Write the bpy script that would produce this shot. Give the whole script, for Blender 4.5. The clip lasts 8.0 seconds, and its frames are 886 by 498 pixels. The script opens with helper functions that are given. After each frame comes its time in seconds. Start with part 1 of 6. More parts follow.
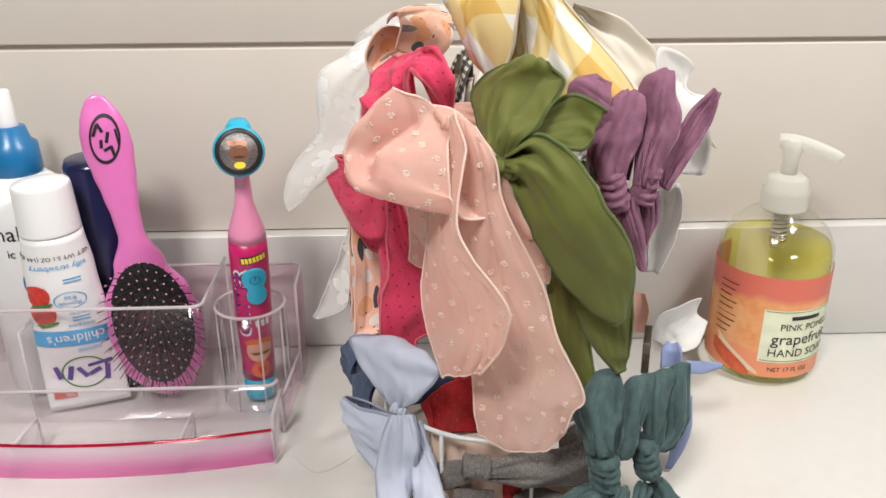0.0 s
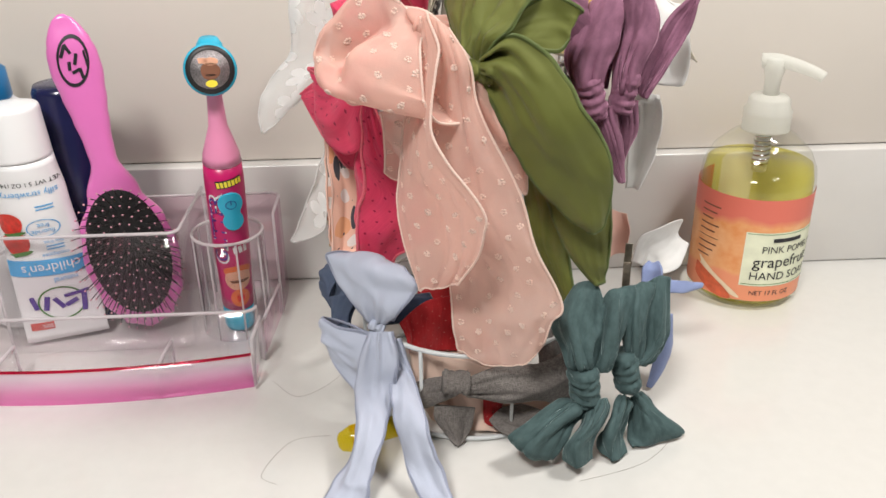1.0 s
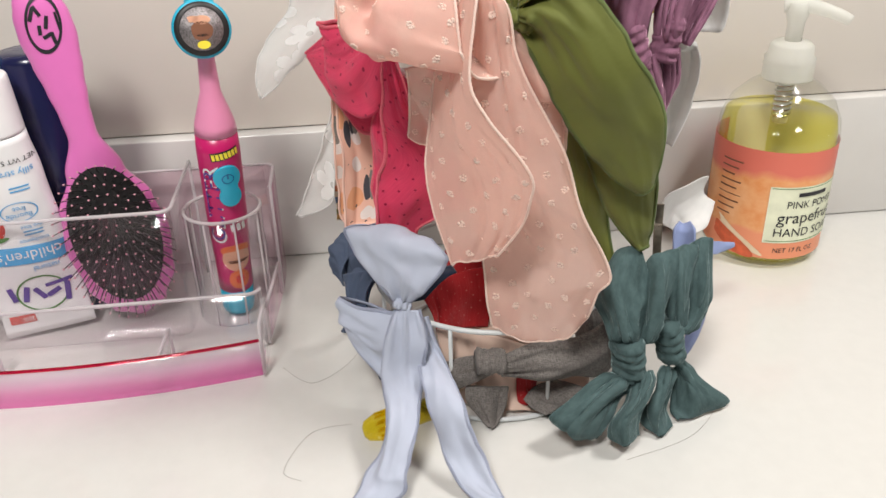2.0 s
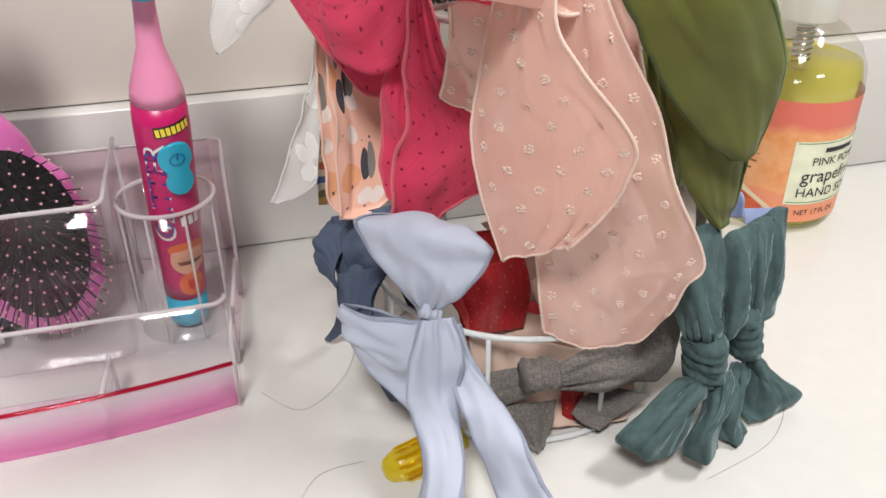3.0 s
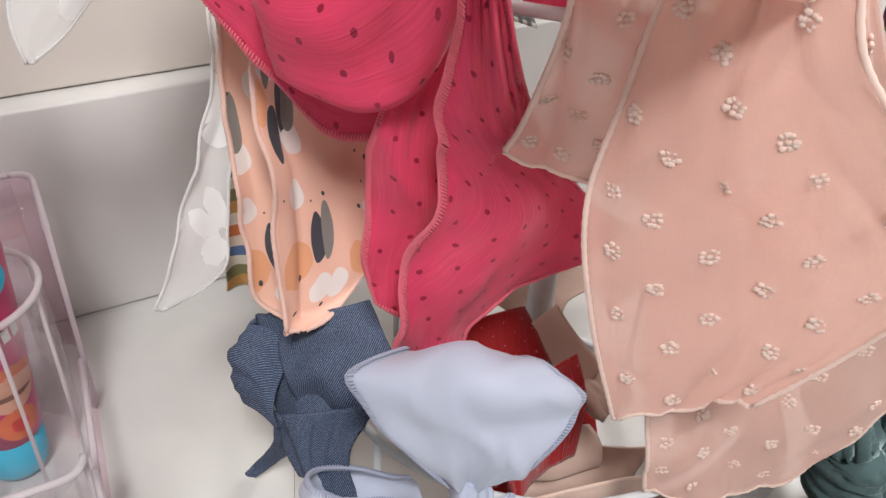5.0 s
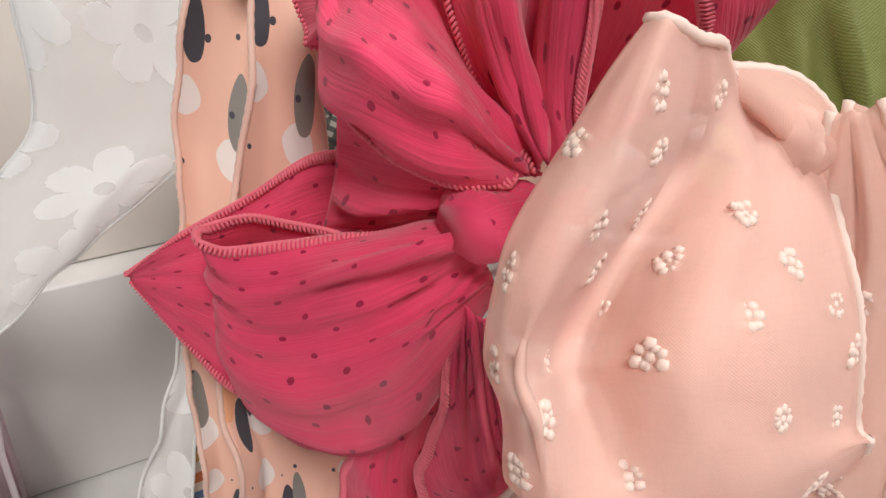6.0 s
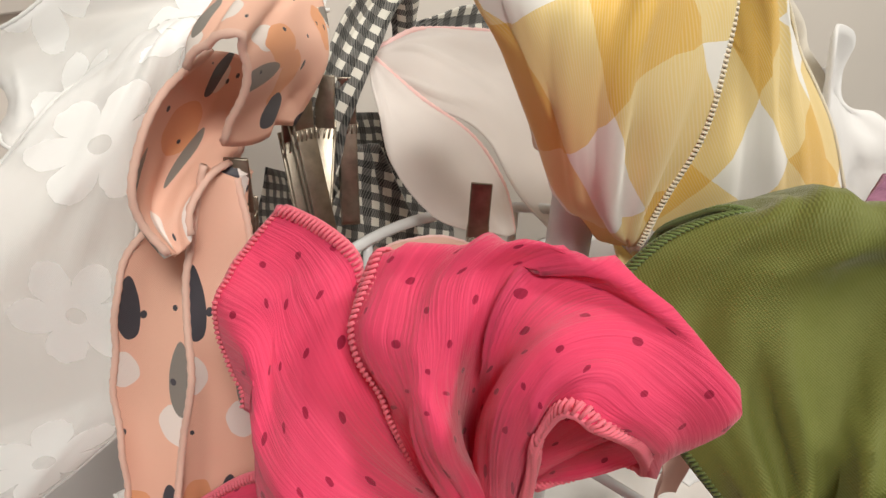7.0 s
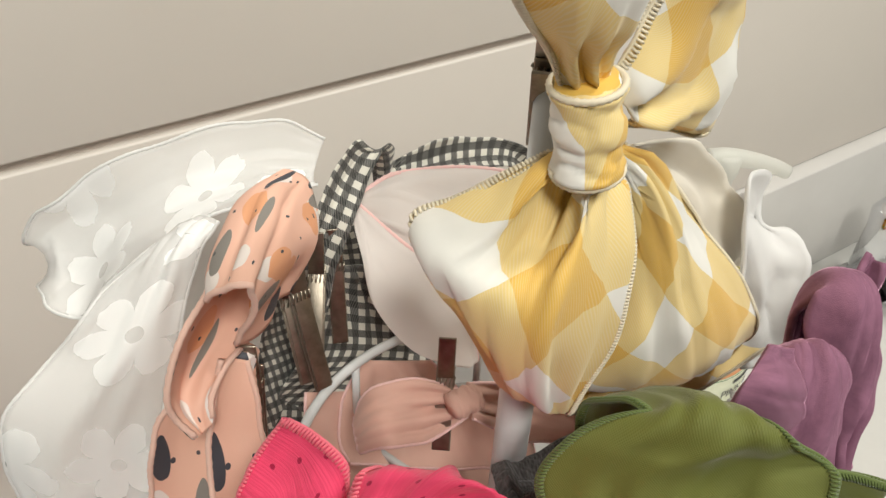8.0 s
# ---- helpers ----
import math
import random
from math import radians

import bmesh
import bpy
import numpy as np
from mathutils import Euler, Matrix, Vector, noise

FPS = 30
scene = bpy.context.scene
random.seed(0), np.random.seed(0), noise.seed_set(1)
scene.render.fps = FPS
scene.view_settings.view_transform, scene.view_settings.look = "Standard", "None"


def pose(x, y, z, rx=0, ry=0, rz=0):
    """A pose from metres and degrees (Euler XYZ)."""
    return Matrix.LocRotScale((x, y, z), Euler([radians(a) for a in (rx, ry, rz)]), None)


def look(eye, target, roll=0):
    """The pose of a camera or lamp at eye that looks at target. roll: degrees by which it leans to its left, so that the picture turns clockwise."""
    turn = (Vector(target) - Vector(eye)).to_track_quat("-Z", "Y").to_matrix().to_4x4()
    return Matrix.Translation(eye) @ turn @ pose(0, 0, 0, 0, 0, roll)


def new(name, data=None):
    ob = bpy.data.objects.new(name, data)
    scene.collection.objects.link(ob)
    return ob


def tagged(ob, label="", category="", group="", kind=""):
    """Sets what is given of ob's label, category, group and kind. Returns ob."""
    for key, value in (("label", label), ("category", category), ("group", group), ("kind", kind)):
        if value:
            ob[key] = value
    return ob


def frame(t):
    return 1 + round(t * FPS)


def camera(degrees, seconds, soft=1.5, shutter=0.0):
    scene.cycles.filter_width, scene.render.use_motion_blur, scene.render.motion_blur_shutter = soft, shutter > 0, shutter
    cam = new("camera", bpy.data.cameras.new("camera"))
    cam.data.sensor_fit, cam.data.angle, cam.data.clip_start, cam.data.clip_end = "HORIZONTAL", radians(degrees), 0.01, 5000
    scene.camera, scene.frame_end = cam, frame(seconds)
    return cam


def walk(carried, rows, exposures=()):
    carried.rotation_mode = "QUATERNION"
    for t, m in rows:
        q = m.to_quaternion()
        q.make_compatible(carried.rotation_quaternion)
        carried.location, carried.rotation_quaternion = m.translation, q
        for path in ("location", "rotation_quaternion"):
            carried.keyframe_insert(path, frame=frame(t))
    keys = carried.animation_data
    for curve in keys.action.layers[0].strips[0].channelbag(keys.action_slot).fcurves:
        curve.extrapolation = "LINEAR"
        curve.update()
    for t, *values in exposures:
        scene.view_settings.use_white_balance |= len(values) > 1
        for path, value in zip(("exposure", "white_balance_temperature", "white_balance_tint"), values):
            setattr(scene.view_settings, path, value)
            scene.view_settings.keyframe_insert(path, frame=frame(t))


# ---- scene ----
cam = camera(55.9, 8.0)
PATH = [
    (0, (0.09, 0.12, 0.38), (0.163, 1.956, -0.41), -0.2),
    (0.5, (0.092, 0.116, 0.36), (0.167, 1.934, -0.468), -0.4),
    (1, (0.097, 0.113, 0.349), (0.193, 1.913, -0.517), -0.6),
    (1.5, (0.09, 0.117, 0.337), (0.217, 1.896, -0.568), -0.9),
    (2, (0.059, 0.155, 0.333), (0.251, 1.91, -0.606), -1.5),
    (2.2, (0.043, 0.173, 0.332), (0.276, 1.916, -0.62), -1.5),
    (3.3, (0.002, 0.303, 0.282), (0.513, 1.912, -0.791), 0.0),
    (3.5, (0.002, 0.331, 0.272), (0.545, 1.903, -0.839), -0.1),
    (4, (-0.007, 0.383, 0.243), (0.632, 1.884, -0.913), 0.3),
    (4.2, (-0.011, 0.398, 0.238), (0.672, 1.871, -0.931), 0.8),
    (5.3, (-0.002, 0.453, 0.285), (0.869, 1.828, -0.877), 3.5),
    (5.5, (-0.003, 0.459, 0.296), (0.895, 1.827, -0.853), 3.5),
    (6, (0.018, 0.487, 0.313), (0.893, 1.901, -0.799), 4.3),
    (6.5, (0.026, 0.506, 0.342), (0.951, 1.88, -0.778), 3.9),
    (7, (0.037, 0.518, 0.363), (0.982, 1.861, -0.777), 3.6),
    (7.5, (0.046, 0.529, 0.391), (0.984, 1.839, -0.793), 3.2),
    (8, (0.038, 0.514, 0.427), (0.969, 1.8, -0.789), 2.9),
]
walk(cam, [(t, look(eye, target, roll)) for t, eye, target, roll in PATH], [(0, -0.44, 6600, 10), (2.2, -0.44, 6600, 10), (4.2, -0.24, 6250, 12), (5.5, -0.36, 6450, 12), (6.0, -0.5, 6500, 11), (6.5, -0.62, 6600, 10), (7.0, -0.68, 6850, 9), (7.5, -0.74, 6900, 6), (8, -0.74, 6750, 6)])

# ---- world, lamps, exposure ----
world = bpy.data.worlds.new("room_light")
world.use_nodes = True
world.node_tree.nodes["Background"].inputs[0].default_value = (1.0, 0.95, 0.9, 1)
world.node_tree.nodes["Background"].inputs[1].default_value = 0.5
scene.world = world


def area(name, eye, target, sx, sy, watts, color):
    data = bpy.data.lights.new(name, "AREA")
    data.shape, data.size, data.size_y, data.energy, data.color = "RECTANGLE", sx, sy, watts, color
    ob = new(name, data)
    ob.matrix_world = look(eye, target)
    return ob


# Two unseen lamps, added to light the fronts and the right side.
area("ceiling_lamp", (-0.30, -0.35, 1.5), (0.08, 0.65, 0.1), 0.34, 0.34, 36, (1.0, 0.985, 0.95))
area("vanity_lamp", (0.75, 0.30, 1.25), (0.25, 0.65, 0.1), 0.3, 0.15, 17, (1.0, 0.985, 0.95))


# ---- materials ----
class Mat:
    """A node material with short helpers."""

    def __init__(self, name):
        self.m = bpy.data.materials.new(name)
        self.m.use_nodes = True
        self.t = self.m.node_tree
        self.b = self.t.nodes["Principled BSDF"]
        self.out = self.t.nodes["Material Output"]

    def n(self, kind, **props):
        node = self.t.nodes.new("ShaderNode" + kind)
        for key, value in props.items():
            if key == "operation":
                node.operation = value
            elif key == "data_type":
                node.data_type = value
            elif key == "blend_type":
                node.blend_type = value
            elif key == "feature":
                node.feature = value
            elif key == "bands_direction":
                node.bands_direction = value
            elif key == "voronoi_dimensions":
                node.voronoi_dimensions = value
        return node

    def link(self, a, b):
        self.t.links.new(a, b)

    def math(self, op, a, b=None, c=None):
        node = self.n("Math", operation=op)
        for i, v in enumerate((a, b, c)):
            if v is None:
                continue
            if isinstance(v, (int, float)):
                node.inputs[i].default_value = v
            else:
                self.link(v, node.inputs[i])
        return node.outputs[0]

    def coord(self, which="Object", scale=(1, 1, 1), turn=0):
        tc = self.n("TexCoord")
        mp = self.n("Mapping")
        mp.inputs["Scale"].default_value = scale
        mp.inputs["Rotation"].default_value = (0, 0, radians(turn))
        self.link(tc.outputs[which], mp.inputs["Vector"])
        return mp.outputs[0]

    def coord_z(self):
        sep = self.n("SeparateXYZ")
        self.link(self.coord("Object"), sep.inputs[0])
        return sep.outputs[2]

    def noise(self, vec, scale, detail=3, rough=0.55):
        node = self.n("TexNoise")
        node.inputs["Scale"].default_value, node.inputs["Detail"].default_value, node.inputs["Roughness"].default_value = scale, detail, rough
        self.link(vec, node.inputs["Vector"])
        return node.outputs["Fac"]

    def ramp(self, fac, lo, hi):
        node = self.n("MapRange")
        node.inputs[1].default_value, node.inputs[2].default_value = lo, hi
        self.link(fac, node.inputs[0])
        return node.outputs[0]

    def mix(self, fac, a, b):
        node = self.n("Mix", data_type="RGBA")
        if isinstance(fac, (int, float)):
            node.inputs[0].default_value = fac
        else:
            self.link(fac, node.inputs[0])
        for i, v in ((6, a), (7, b)):
            if isinstance(v, tuple):
                node.inputs[i].default_value = (*v, 1)
            else:
                self.link(v, node.inputs[i])
        return node.outputs[2]

    def color(self, v):
        if isinstance(v, tuple):
            self.b.inputs["Base Color"].default_value = (*v, 1)
        else:
            self.link(v, self.b.inputs["Base Color"])
        return self

    def rough(self, r, metal=0.0, spec=0.5):
        self.b.inputs["Roughness"].default_value, self.b.inputs["Metallic"].default_value = r, metal
        self.b.inputs["Specular IOR Level"].default_value = spec
        return self

    def bump(self, height, strength=0.3, distance=0.0005):
        node = self.n("Bump")
        node.inputs["Strength"].default_value, node.inputs["Distance"].default_value = strength, distance
        self.link(height, node.inputs["Height"])
        self.link(node.outputs[0], self.b.inputs["Normal"])
        return self

    def sheer(self, alpha, glow=0.35):
        """Lets light through: alpha is cover, glow the share of scattered through-light."""
        tl = self.n("BsdfTranslucent")
        mixed = self.n("MixShader")
        mixed.inputs[0].default_value = glow
        self.link(self.b.outputs[0], mixed.inputs[1])
        self.link(tl.outputs[0], mixed.inputs[2])
        base = self.b.inputs["Base Color"]
        if base.links:
            self.link(base.links[0].from_socket, tl.inputs[0])
        else:
            tl.inputs[0].default_value = base.default_value
        clear = self.n("BsdfTransparent")
        final = self.n("MixShader")
        if isinstance(alpha, (int, float)):
            final.inputs[0].default_value = alpha
        else:
            self.link(alpha, final.inputs[0])
        self.link(clear.outputs[0], final.inputs[1])
        self.link(mixed.outputs[0], final.inputs[2])
        self.link(final.outputs[0], self.out.inputs[0])
        return self


def weave(m, scale=1500, stretch=1.0):
    """Height of a plain weave on the cloth's own length and width."""
    uv = m.coord("UV")
    sep = m.n("SeparateXYZ")
    m.link(uv, sep.inputs[0])
    a = m.math("SINE", m.math("MULTIPLY", sep.outputs[0], scale * 6.28 * 1.3))
    b = m.math("SINE", m.math("MULTIPLY", sep.outputs[1], scale * stretch * 6.28 * 1.3))
    return m.math("ADD", m.math("MULTIPLY", a, b), m.noise(uv, 900, 2)), sep


def plain(name, color, rough=0.5, metal=0.0, vary=0.12, scale=60, bump=0.0, coat=0.0):
    m = Mat(name)
    f = m.noise(m.coord("Object"), scale, 4)
    dark = tuple(c * (1 - vary) for c in color)
    light = tuple(min(1, c * (1 + vary * 0.6)) for c in color)
    m.color(m.mix(m.ramp(f, 0.3, 0.7), dark, light)).rough(rough, metal)
    m.b.inputs["Coat Weight"].default_value = coat
    if bump:
        m.bump(m.noise(m.coord("Object"), scale * 12, 3), bump, 0.0004)
    return m.m


def cloth(name, color, alpha=1.0, glow=0.3, vary=0.12, scale=1400, bump=0.25, rough=0.75, sheen=0.2, slub=0.0, tone=None, yarn=2200):
    """Plain dyed cloth with a weave."""
    m = Mat(name)
    h, sep = weave(m, scale)
    uv = m.coord("UV", (1, 0.12, 1))
    big = m.noise(m.coord("UV"), 35, 3)
    fine = m.noise(uv, yarn, 2)
    dark = tone or tuple(c * (1 - vary * 1.6) for c in color)
    col = m.mix(m.ramp(big, 0.3, 0.7), tuple(c * (1 - vary) for c in color), tuple(min(1, c * (1 + vary)) for c in color))
    if slub:
        cross = m.noise(m.coord("UV", (0.12, 1, 1)), yarn, 2)
        col = m.mix(m.math("MULTIPLY", m.ramp(fine, 0.45, 0.65), slub), col, dark)
        col = m.mix(m.math("MULTIPLY", m.ramp(cross, 0.45, 0.65), slub), col, dark)
    m.color(col).rough(rough, 0, 0.3)
    m.b.inputs["Sheen Weight"].default_value = sheen
    m.bump(h, bump, 0.00015)
    m.sheer(alpha, glow)
    return m.m


def dotted(name, color, dot, alpha, pitch=0.0125, size=0.085):
    """Chiffon with woven dots in staggered rows and fine crinkled length lines."""
    m = Mat(name)
    uv = m.coord("UV")
    sep = m.n("SeparateXYZ")
    m.link(uv, sep.inputs[0])
    u, v = m.math("DIVIDE", sep.outputs[0], pitch), m.math("DIVIDE", sep.outputs[1], pitch)
    p, q = m.math("ADD", u, v), m.math("SUBTRACT", u, v)
    fx = m.math("SUBTRACT", m.math("FRACT", p), 0.5)
    fy = m.math("SUBTRACT", m.math("FRACT", q), 0.5)
    wob = m.math("MULTIPLY", m.math("SUBTRACT", m.noise(uv, 420, 2), 0.5), 0.12)
    r = m.math("ADD", m.math("SQRT", m.math("ADD", m.math("MULTIPLY", fx, fx), m.math("MULTIPLY", fy, fy))), wob)
    isdot = m.math("LESS_THAN", r, size)
    crinkle = m.noise(m.coord("UV", (1, 0.03, 1)), 1500, 3)
    big = m.noise(uv, 40, 3)
    base = m.mix(m.ramp(big, 0.3, 0.7), tuple(c * 0.86 for c in color), tuple(min(1, c * 1.12) for c in color))
    base = m.mix(m.math("MULTIPLY", m.ramp(crinkle, 0.5, 0.7), 0.35), base, tuple(min(1, c * 1.2 + 0.03) for c in color))
    m.color(m.mix(isdot, base, dot)).rough(0.7, 0, 0.3)
    m.b.inputs["Sheen Weight"].default_value = 0.25
    m.bump(m.math("ADD", crinkle, m.noise(m.coord("UV", (1, 0.2, 1)), 160, 3)), 0.6, 0.0009)
    a = m.math("ADD", alpha, m.math("MULTIPLY", crinkle, 0.1))
    m.sheer(m.math("MAXIMUM", a, isdot), 0.28)
    return m.m


def gingham(name, light, mid, dark, pitch, turn=45, alpha=1.0):
    """Checks woven of two crossing stripes, with a fine twill."""
    m = Mat(name)
    uv = m.coord("UV", turn=turn)
    sep = m.n("SeparateXYZ")
    m.link(uv, sep.inputs[0])
    a = m.math("LESS_THAN", m.math("FRACT", m.math("DIVIDE", sep.outputs[0], pitch)), 0.5)
    b = m.math("LESS_THAN", m.math("FRACT", m.math("DIVIDE", sep.outputs[1], pitch)), 0.5)
    s = m.math("ADD", a, b)
    col = m.mix(m.math("MINIMUM", s, 1.0), light, mid)
    col = m.mix(m.math("MAXIMUM", m.math("SUBTRACT", s, 1.0), 0.0), col, dark)
    tw = m.math("SINE", m.math("MULTIPLY", m.math("ADD", sep.outputs[0], m.math("MULTIPLY", sep.outputs[1], 0.35)), 6.28 * 1500))
    col = m.mix(m.math("MULTIPLY", m.ramp(tw, 0.0, 1), 0.2), col, light)
    m.color(col).rough(0.65, 0, 0.35)
    m.b.inputs["Sheen Weight"].default_value = 0.15
    m.sheer(alpha, 0.12)
    return m.m


def velvet(name, color):
    m = Mat(name)
    uv = m.coord("UV")
    nap = m.noise(m.coord("UV", (1, 0.5, 1)), 160, 4, 0.65)
    fine = m.noise(uv, 4000, 2)
    col = m.mix(m.ramp(nap, 0.3, 0.7), tuple(c * 0.72 for c in color), tuple(min(1, c * 1.2 + 0.01) for c in color))
    m.color(col).rough(0.85, 0, 0.15)
    m.b.inputs["Sheen Weight"].default_value = 1.0
    m.b.inputs["Sheen Roughness"].default_value = 0.28
    m.b.inputs["Sheen Tint"].default_value = (*tuple(min(1, c * 2.2 + 0.15) for c in color), 1)
    m.bump(m.math("ADD", fine, nap), 0.4, 0.0004)
    return m.m


def floral(name, pitch=0.034):
    """Sheer white organza with woven six-petal blossoms."""
    m = Mat(name)
    uv = m.coord("UV")
    vo = m.n("TexVoronoi", voronoi_dimensions="2D")
    vo.inputs["Scale"].default_value, vo.inputs["Randomness"].default_value = 1 / pitch, 0.42
    m.link(uv, vo.inputs["Vector"])
    sub = m.n("VectorMath", operation="SUBTRACT")
    m.link(uv, sub.inputs[0])
    m.link(vo.outputs["Position"], sub.inputs[1])
    sep = m.n("SeparateXYZ")
    m.link(sub.outputs[0], sep.inputs[0])
    x, y = sep.outputs[0], sep.outputs[1]
    ang = m.math("ARCTAN2", y, x)
    r = m.math("SQRT", m.math("ADD", m.math("MULTIPLY", x, x), m.math("MULTIPLY", y, y)))
    cs = m.n("SeparateColor")
    m.link(vo.outputs["Color"], cs.inputs[0])
    ph = m.math("ADD", m.math("MULTIPLY", ang, 3.0), m.math("MULTIPLY", cs.outputs[0], 6.28))
    edge = m.math("ADD", 0.0062, m.math("MULTIPLY", m.math("POWER", m.math("ABSOLUTE", m.math("COSINE", ph)), 0.55), 0.0072))
    edge = m.math("ADD", edge, m.math("MULTIPLY", m.math("SUBTRACT", m.noise(uv, 300, 2), 0.5), 0.003))
    petal = m.math("MULTIPLY", m.math("LESS_THAN", r, edge), m.math("GREATER_THAN", r, 0.0021))
    m.color((0.95, 0.95, 0.945)).rough(0.6, 0, 0.3)
    h, _ = weave(m, 1800)
    m.bump(h, 0.2, 0.0002)
    m.sheer(m.math("ADD", 0.52, m.math("MULTIPLY", petal, 0.47)), 0.35)
    return m.m


def printed(name, base, inks):
    """Satin with a loose print: pale ovals, dark slanted strokes and small dark dots."""
    m = Mat(name)
    col = base
    for scale, turn, pitch, size, ink in (((1, 0.75, 1), 10, 0.017, 0.21, inks[1]), ((1, 0.66, 1), -20, 0.023, 0.20, inks[2]), ((1.25, 0.40, 1), 24, 0.0165, 0.19, inks[0]), ((1.3, 0.30, 1), -28, 0.0165, 0.16, inks[3]), ((1, 0.8, 1), 0, 0.0095, 0.06, inks[0])):
        uv = m.coord("UV", scale, turn)
        vo = m.n("TexVoronoi", voronoi_dimensions="2D")
        vo.inputs["Scale"].default_value, vo.inputs["Randomness"].default_value = 1 / pitch, 0.85
        m.link(uv, vo.inputs["Vector"])
        d = m.math("ADD", vo.outputs["Distance"], m.math("MULTIPLY", m.math("SUBTRACT", m.noise(uv, 130, 1), 0.5), 0.2))
        cs = m.n("SeparateColor")
        m.link(vo.outputs["Color"], cs.inputs[0])
        mask = m.math("MULTIPLY", m.math("LESS_THAN", d, size), m.math("GREATER_THAN", cs.outputs[1], 0.3))
        col = m.mix(mask, col, ink)
    m.color(col).rough(0.5, 0, 0.4)
    h, _ = weave(m, 1600)
    m.bump(h, 0.15, 0.0002)
    m.sheer(1.0, 0.12)
    return m.m


def striped(name, colors, pitch):
    m = Mat(name)
    uv = m.coord("UV")
    sep = m.n("SeparateXYZ")
    m.link(uv, sep.inputs[0])
    f = m.math("FRACT", m.math("DIVIDE", sep.outputs[1], pitch * len(colors)))
    col = colors[0]
    for i, c in enumerate(colors[1:], 1):
        col = m.mix(m.math("GREATER_THAN", f, i / len(colors)), col, c)
    m.color(col).rough(0.75)
    h, _ = weave(m, 1500)
    m.bump(h, 0.2, 0.0002)
    return m.m


def twill(name, dark, light):
    """Denim: broken pale diagonals on indigo, worn at a larger scale."""
    m = Mat(name)
    uv = m.coord("UV")
    sep = m.n("SeparateXYZ")
    m.link(uv, sep.inputs[0])
    line = m.math("SINE", m.math("MULTIPLY", m.math("ADD", sep.outputs[0], m.math("MULTIPLY", sep.outputs[1], 0.8)), 6.28 * 1350))
    broken = m.math("ADD", line, m.math("MULTIPLY", m.math("SUBTRACT", m.noise(uv, 1500, 2), 0.5), 2.4))
    wear = m.math("ADD", 0.35, m.math("MULTIPLY", m.noise(uv, 45, 3), 0.6))
    m.color(m.mix(m.math("MULTIPLY", m.ramp(broken, 0.1, 0.9), wear), dark, light)).rough(0.9, 0, 0.2)
    m.bump(broken, 0.25, 0.0002)
    return m.m


PEACH, PEACH_HEM = cloth("peach_chiffon", (0.95, 0.66, 0.575), 0.60, 0.38, 0.05, 1700, 0.3, slub=0.3, yarn=1900), cloth("peach_thread", (0.94, 0.75, 0.67), 1, 0.35)
PINK, PINK_HEM = dotted("pink_chiffon", (0.87, 0.07, 0.18), (0.36, 0.006, 0.05), 0.8, 0.0118, 0.086), cloth("pink_thread", (0.88, 0.20, 0.27), 1, 0.3)
GREEN, GREEN_HEM = cloth("green_twill", (0.135, 0.150, 0.028), 1, 0.12, 0.10, 1300, 0.35, 0.6, 0.2), cloth("green_thread", (0.11, 0.15, 0.04), 1, 0.1)
BLUE, BLUE_HEM = cloth("pale_blue_cotton", (0.51, 0.55, 0.67), 1, 0.1, 0.05, 1500, 0.25), cloth("blue_thread", (0.38, 0.41, 0.53), 1, 0.1)
DENIM = twill("denim", (0.035, 0.052, 0.10), (0.26, 0.31, 0.40))
GREY = cloth("grey_linen", (0.105, 0.094, 0.088), 1, 0.05, 0.15, 900, 0.35, 0.85, 0.1, 0.8, (0.235, 0.21, 0.197), 2400)
CHARCOAL = cloth("charcoal_knit", (0.05, 0.045, 0.045), 1, 0.03, 0.2, 500, 0.8, 0.9, 0.2, 0.5, (0.14, 0.13, 0.13))
TEAL, PURPLE = velvet("teal_velvet", (0.062, 0.102, 0.104)), velvet("purple_velvet", (0.24, 0.105, 0.165))
YELLOW, YELLOW_HEM = gingham("yellow_gingham", (0.86, 0.84, 0.79), (0.82, 0.63, 0.27), (0.76, 0.47, 0.09), 0.044, 42), cloth("cream_thread", (0.82, 0.74, 0.58), 1, 0.2)
CHECK = gingham("black_white_gingham", (0.68, 0.66, 0.59), (0.10, 0.097, 0.093), (0.022, 0.022, 0.022), 0.0050, 0)
DAISY, DAISY_HEM = floral("daisy_organza"), cloth("white_thread", (0.85, 0.85, 0.84), 1, 0.3)
BUNNY, BUNNY_HEM = printed("printed_satin", (0.87, 0.53, 0.41), ((0.07, 0.07, 0.085), (0.86, 0.78, 0.74), (0.82, 0.40, 0.22), (0.26, 0.24, 0.22))), cloth("salmon_thread", (0.88, 0.60, 0.50), 1, 0.2)
WHITE = cloth("white_cotton", (0.84, 0.83, 0.82), 1, 0.3, 0.04, 1500, 0.2)
CREAM = cloth("cream_cotton", (0.82, 0.77, 0.68), 1, 0.25, 0.04, 1500, 0.2)
GAUZE, GAUZE_HEM = cloth("pale_pink_gauze", (0.93, 0.88, 0.855), 0.75, 0.45, 0.03, 1600, 0.25), cloth("rose_thread", (0.86, 0.58, 0.56), 1, 0.2)
BLUSH = cloth("blush_cotton", (0.76, 0.48, 0.40), 1, 0.25, 0.06)
NUDE = cloth("nude_cotton", (0.74, 0.55, 0.46), 1, 0.2, 0.06)
OLIVE = cloth("olive_cotton", (0.10, 0.11, 0.02), 1, 0.05, 0.1)
NAVY_CLOTH = cloth("navy_cotton", (0.012, 0.022, 0.05), 1, 0.02, 0.1)
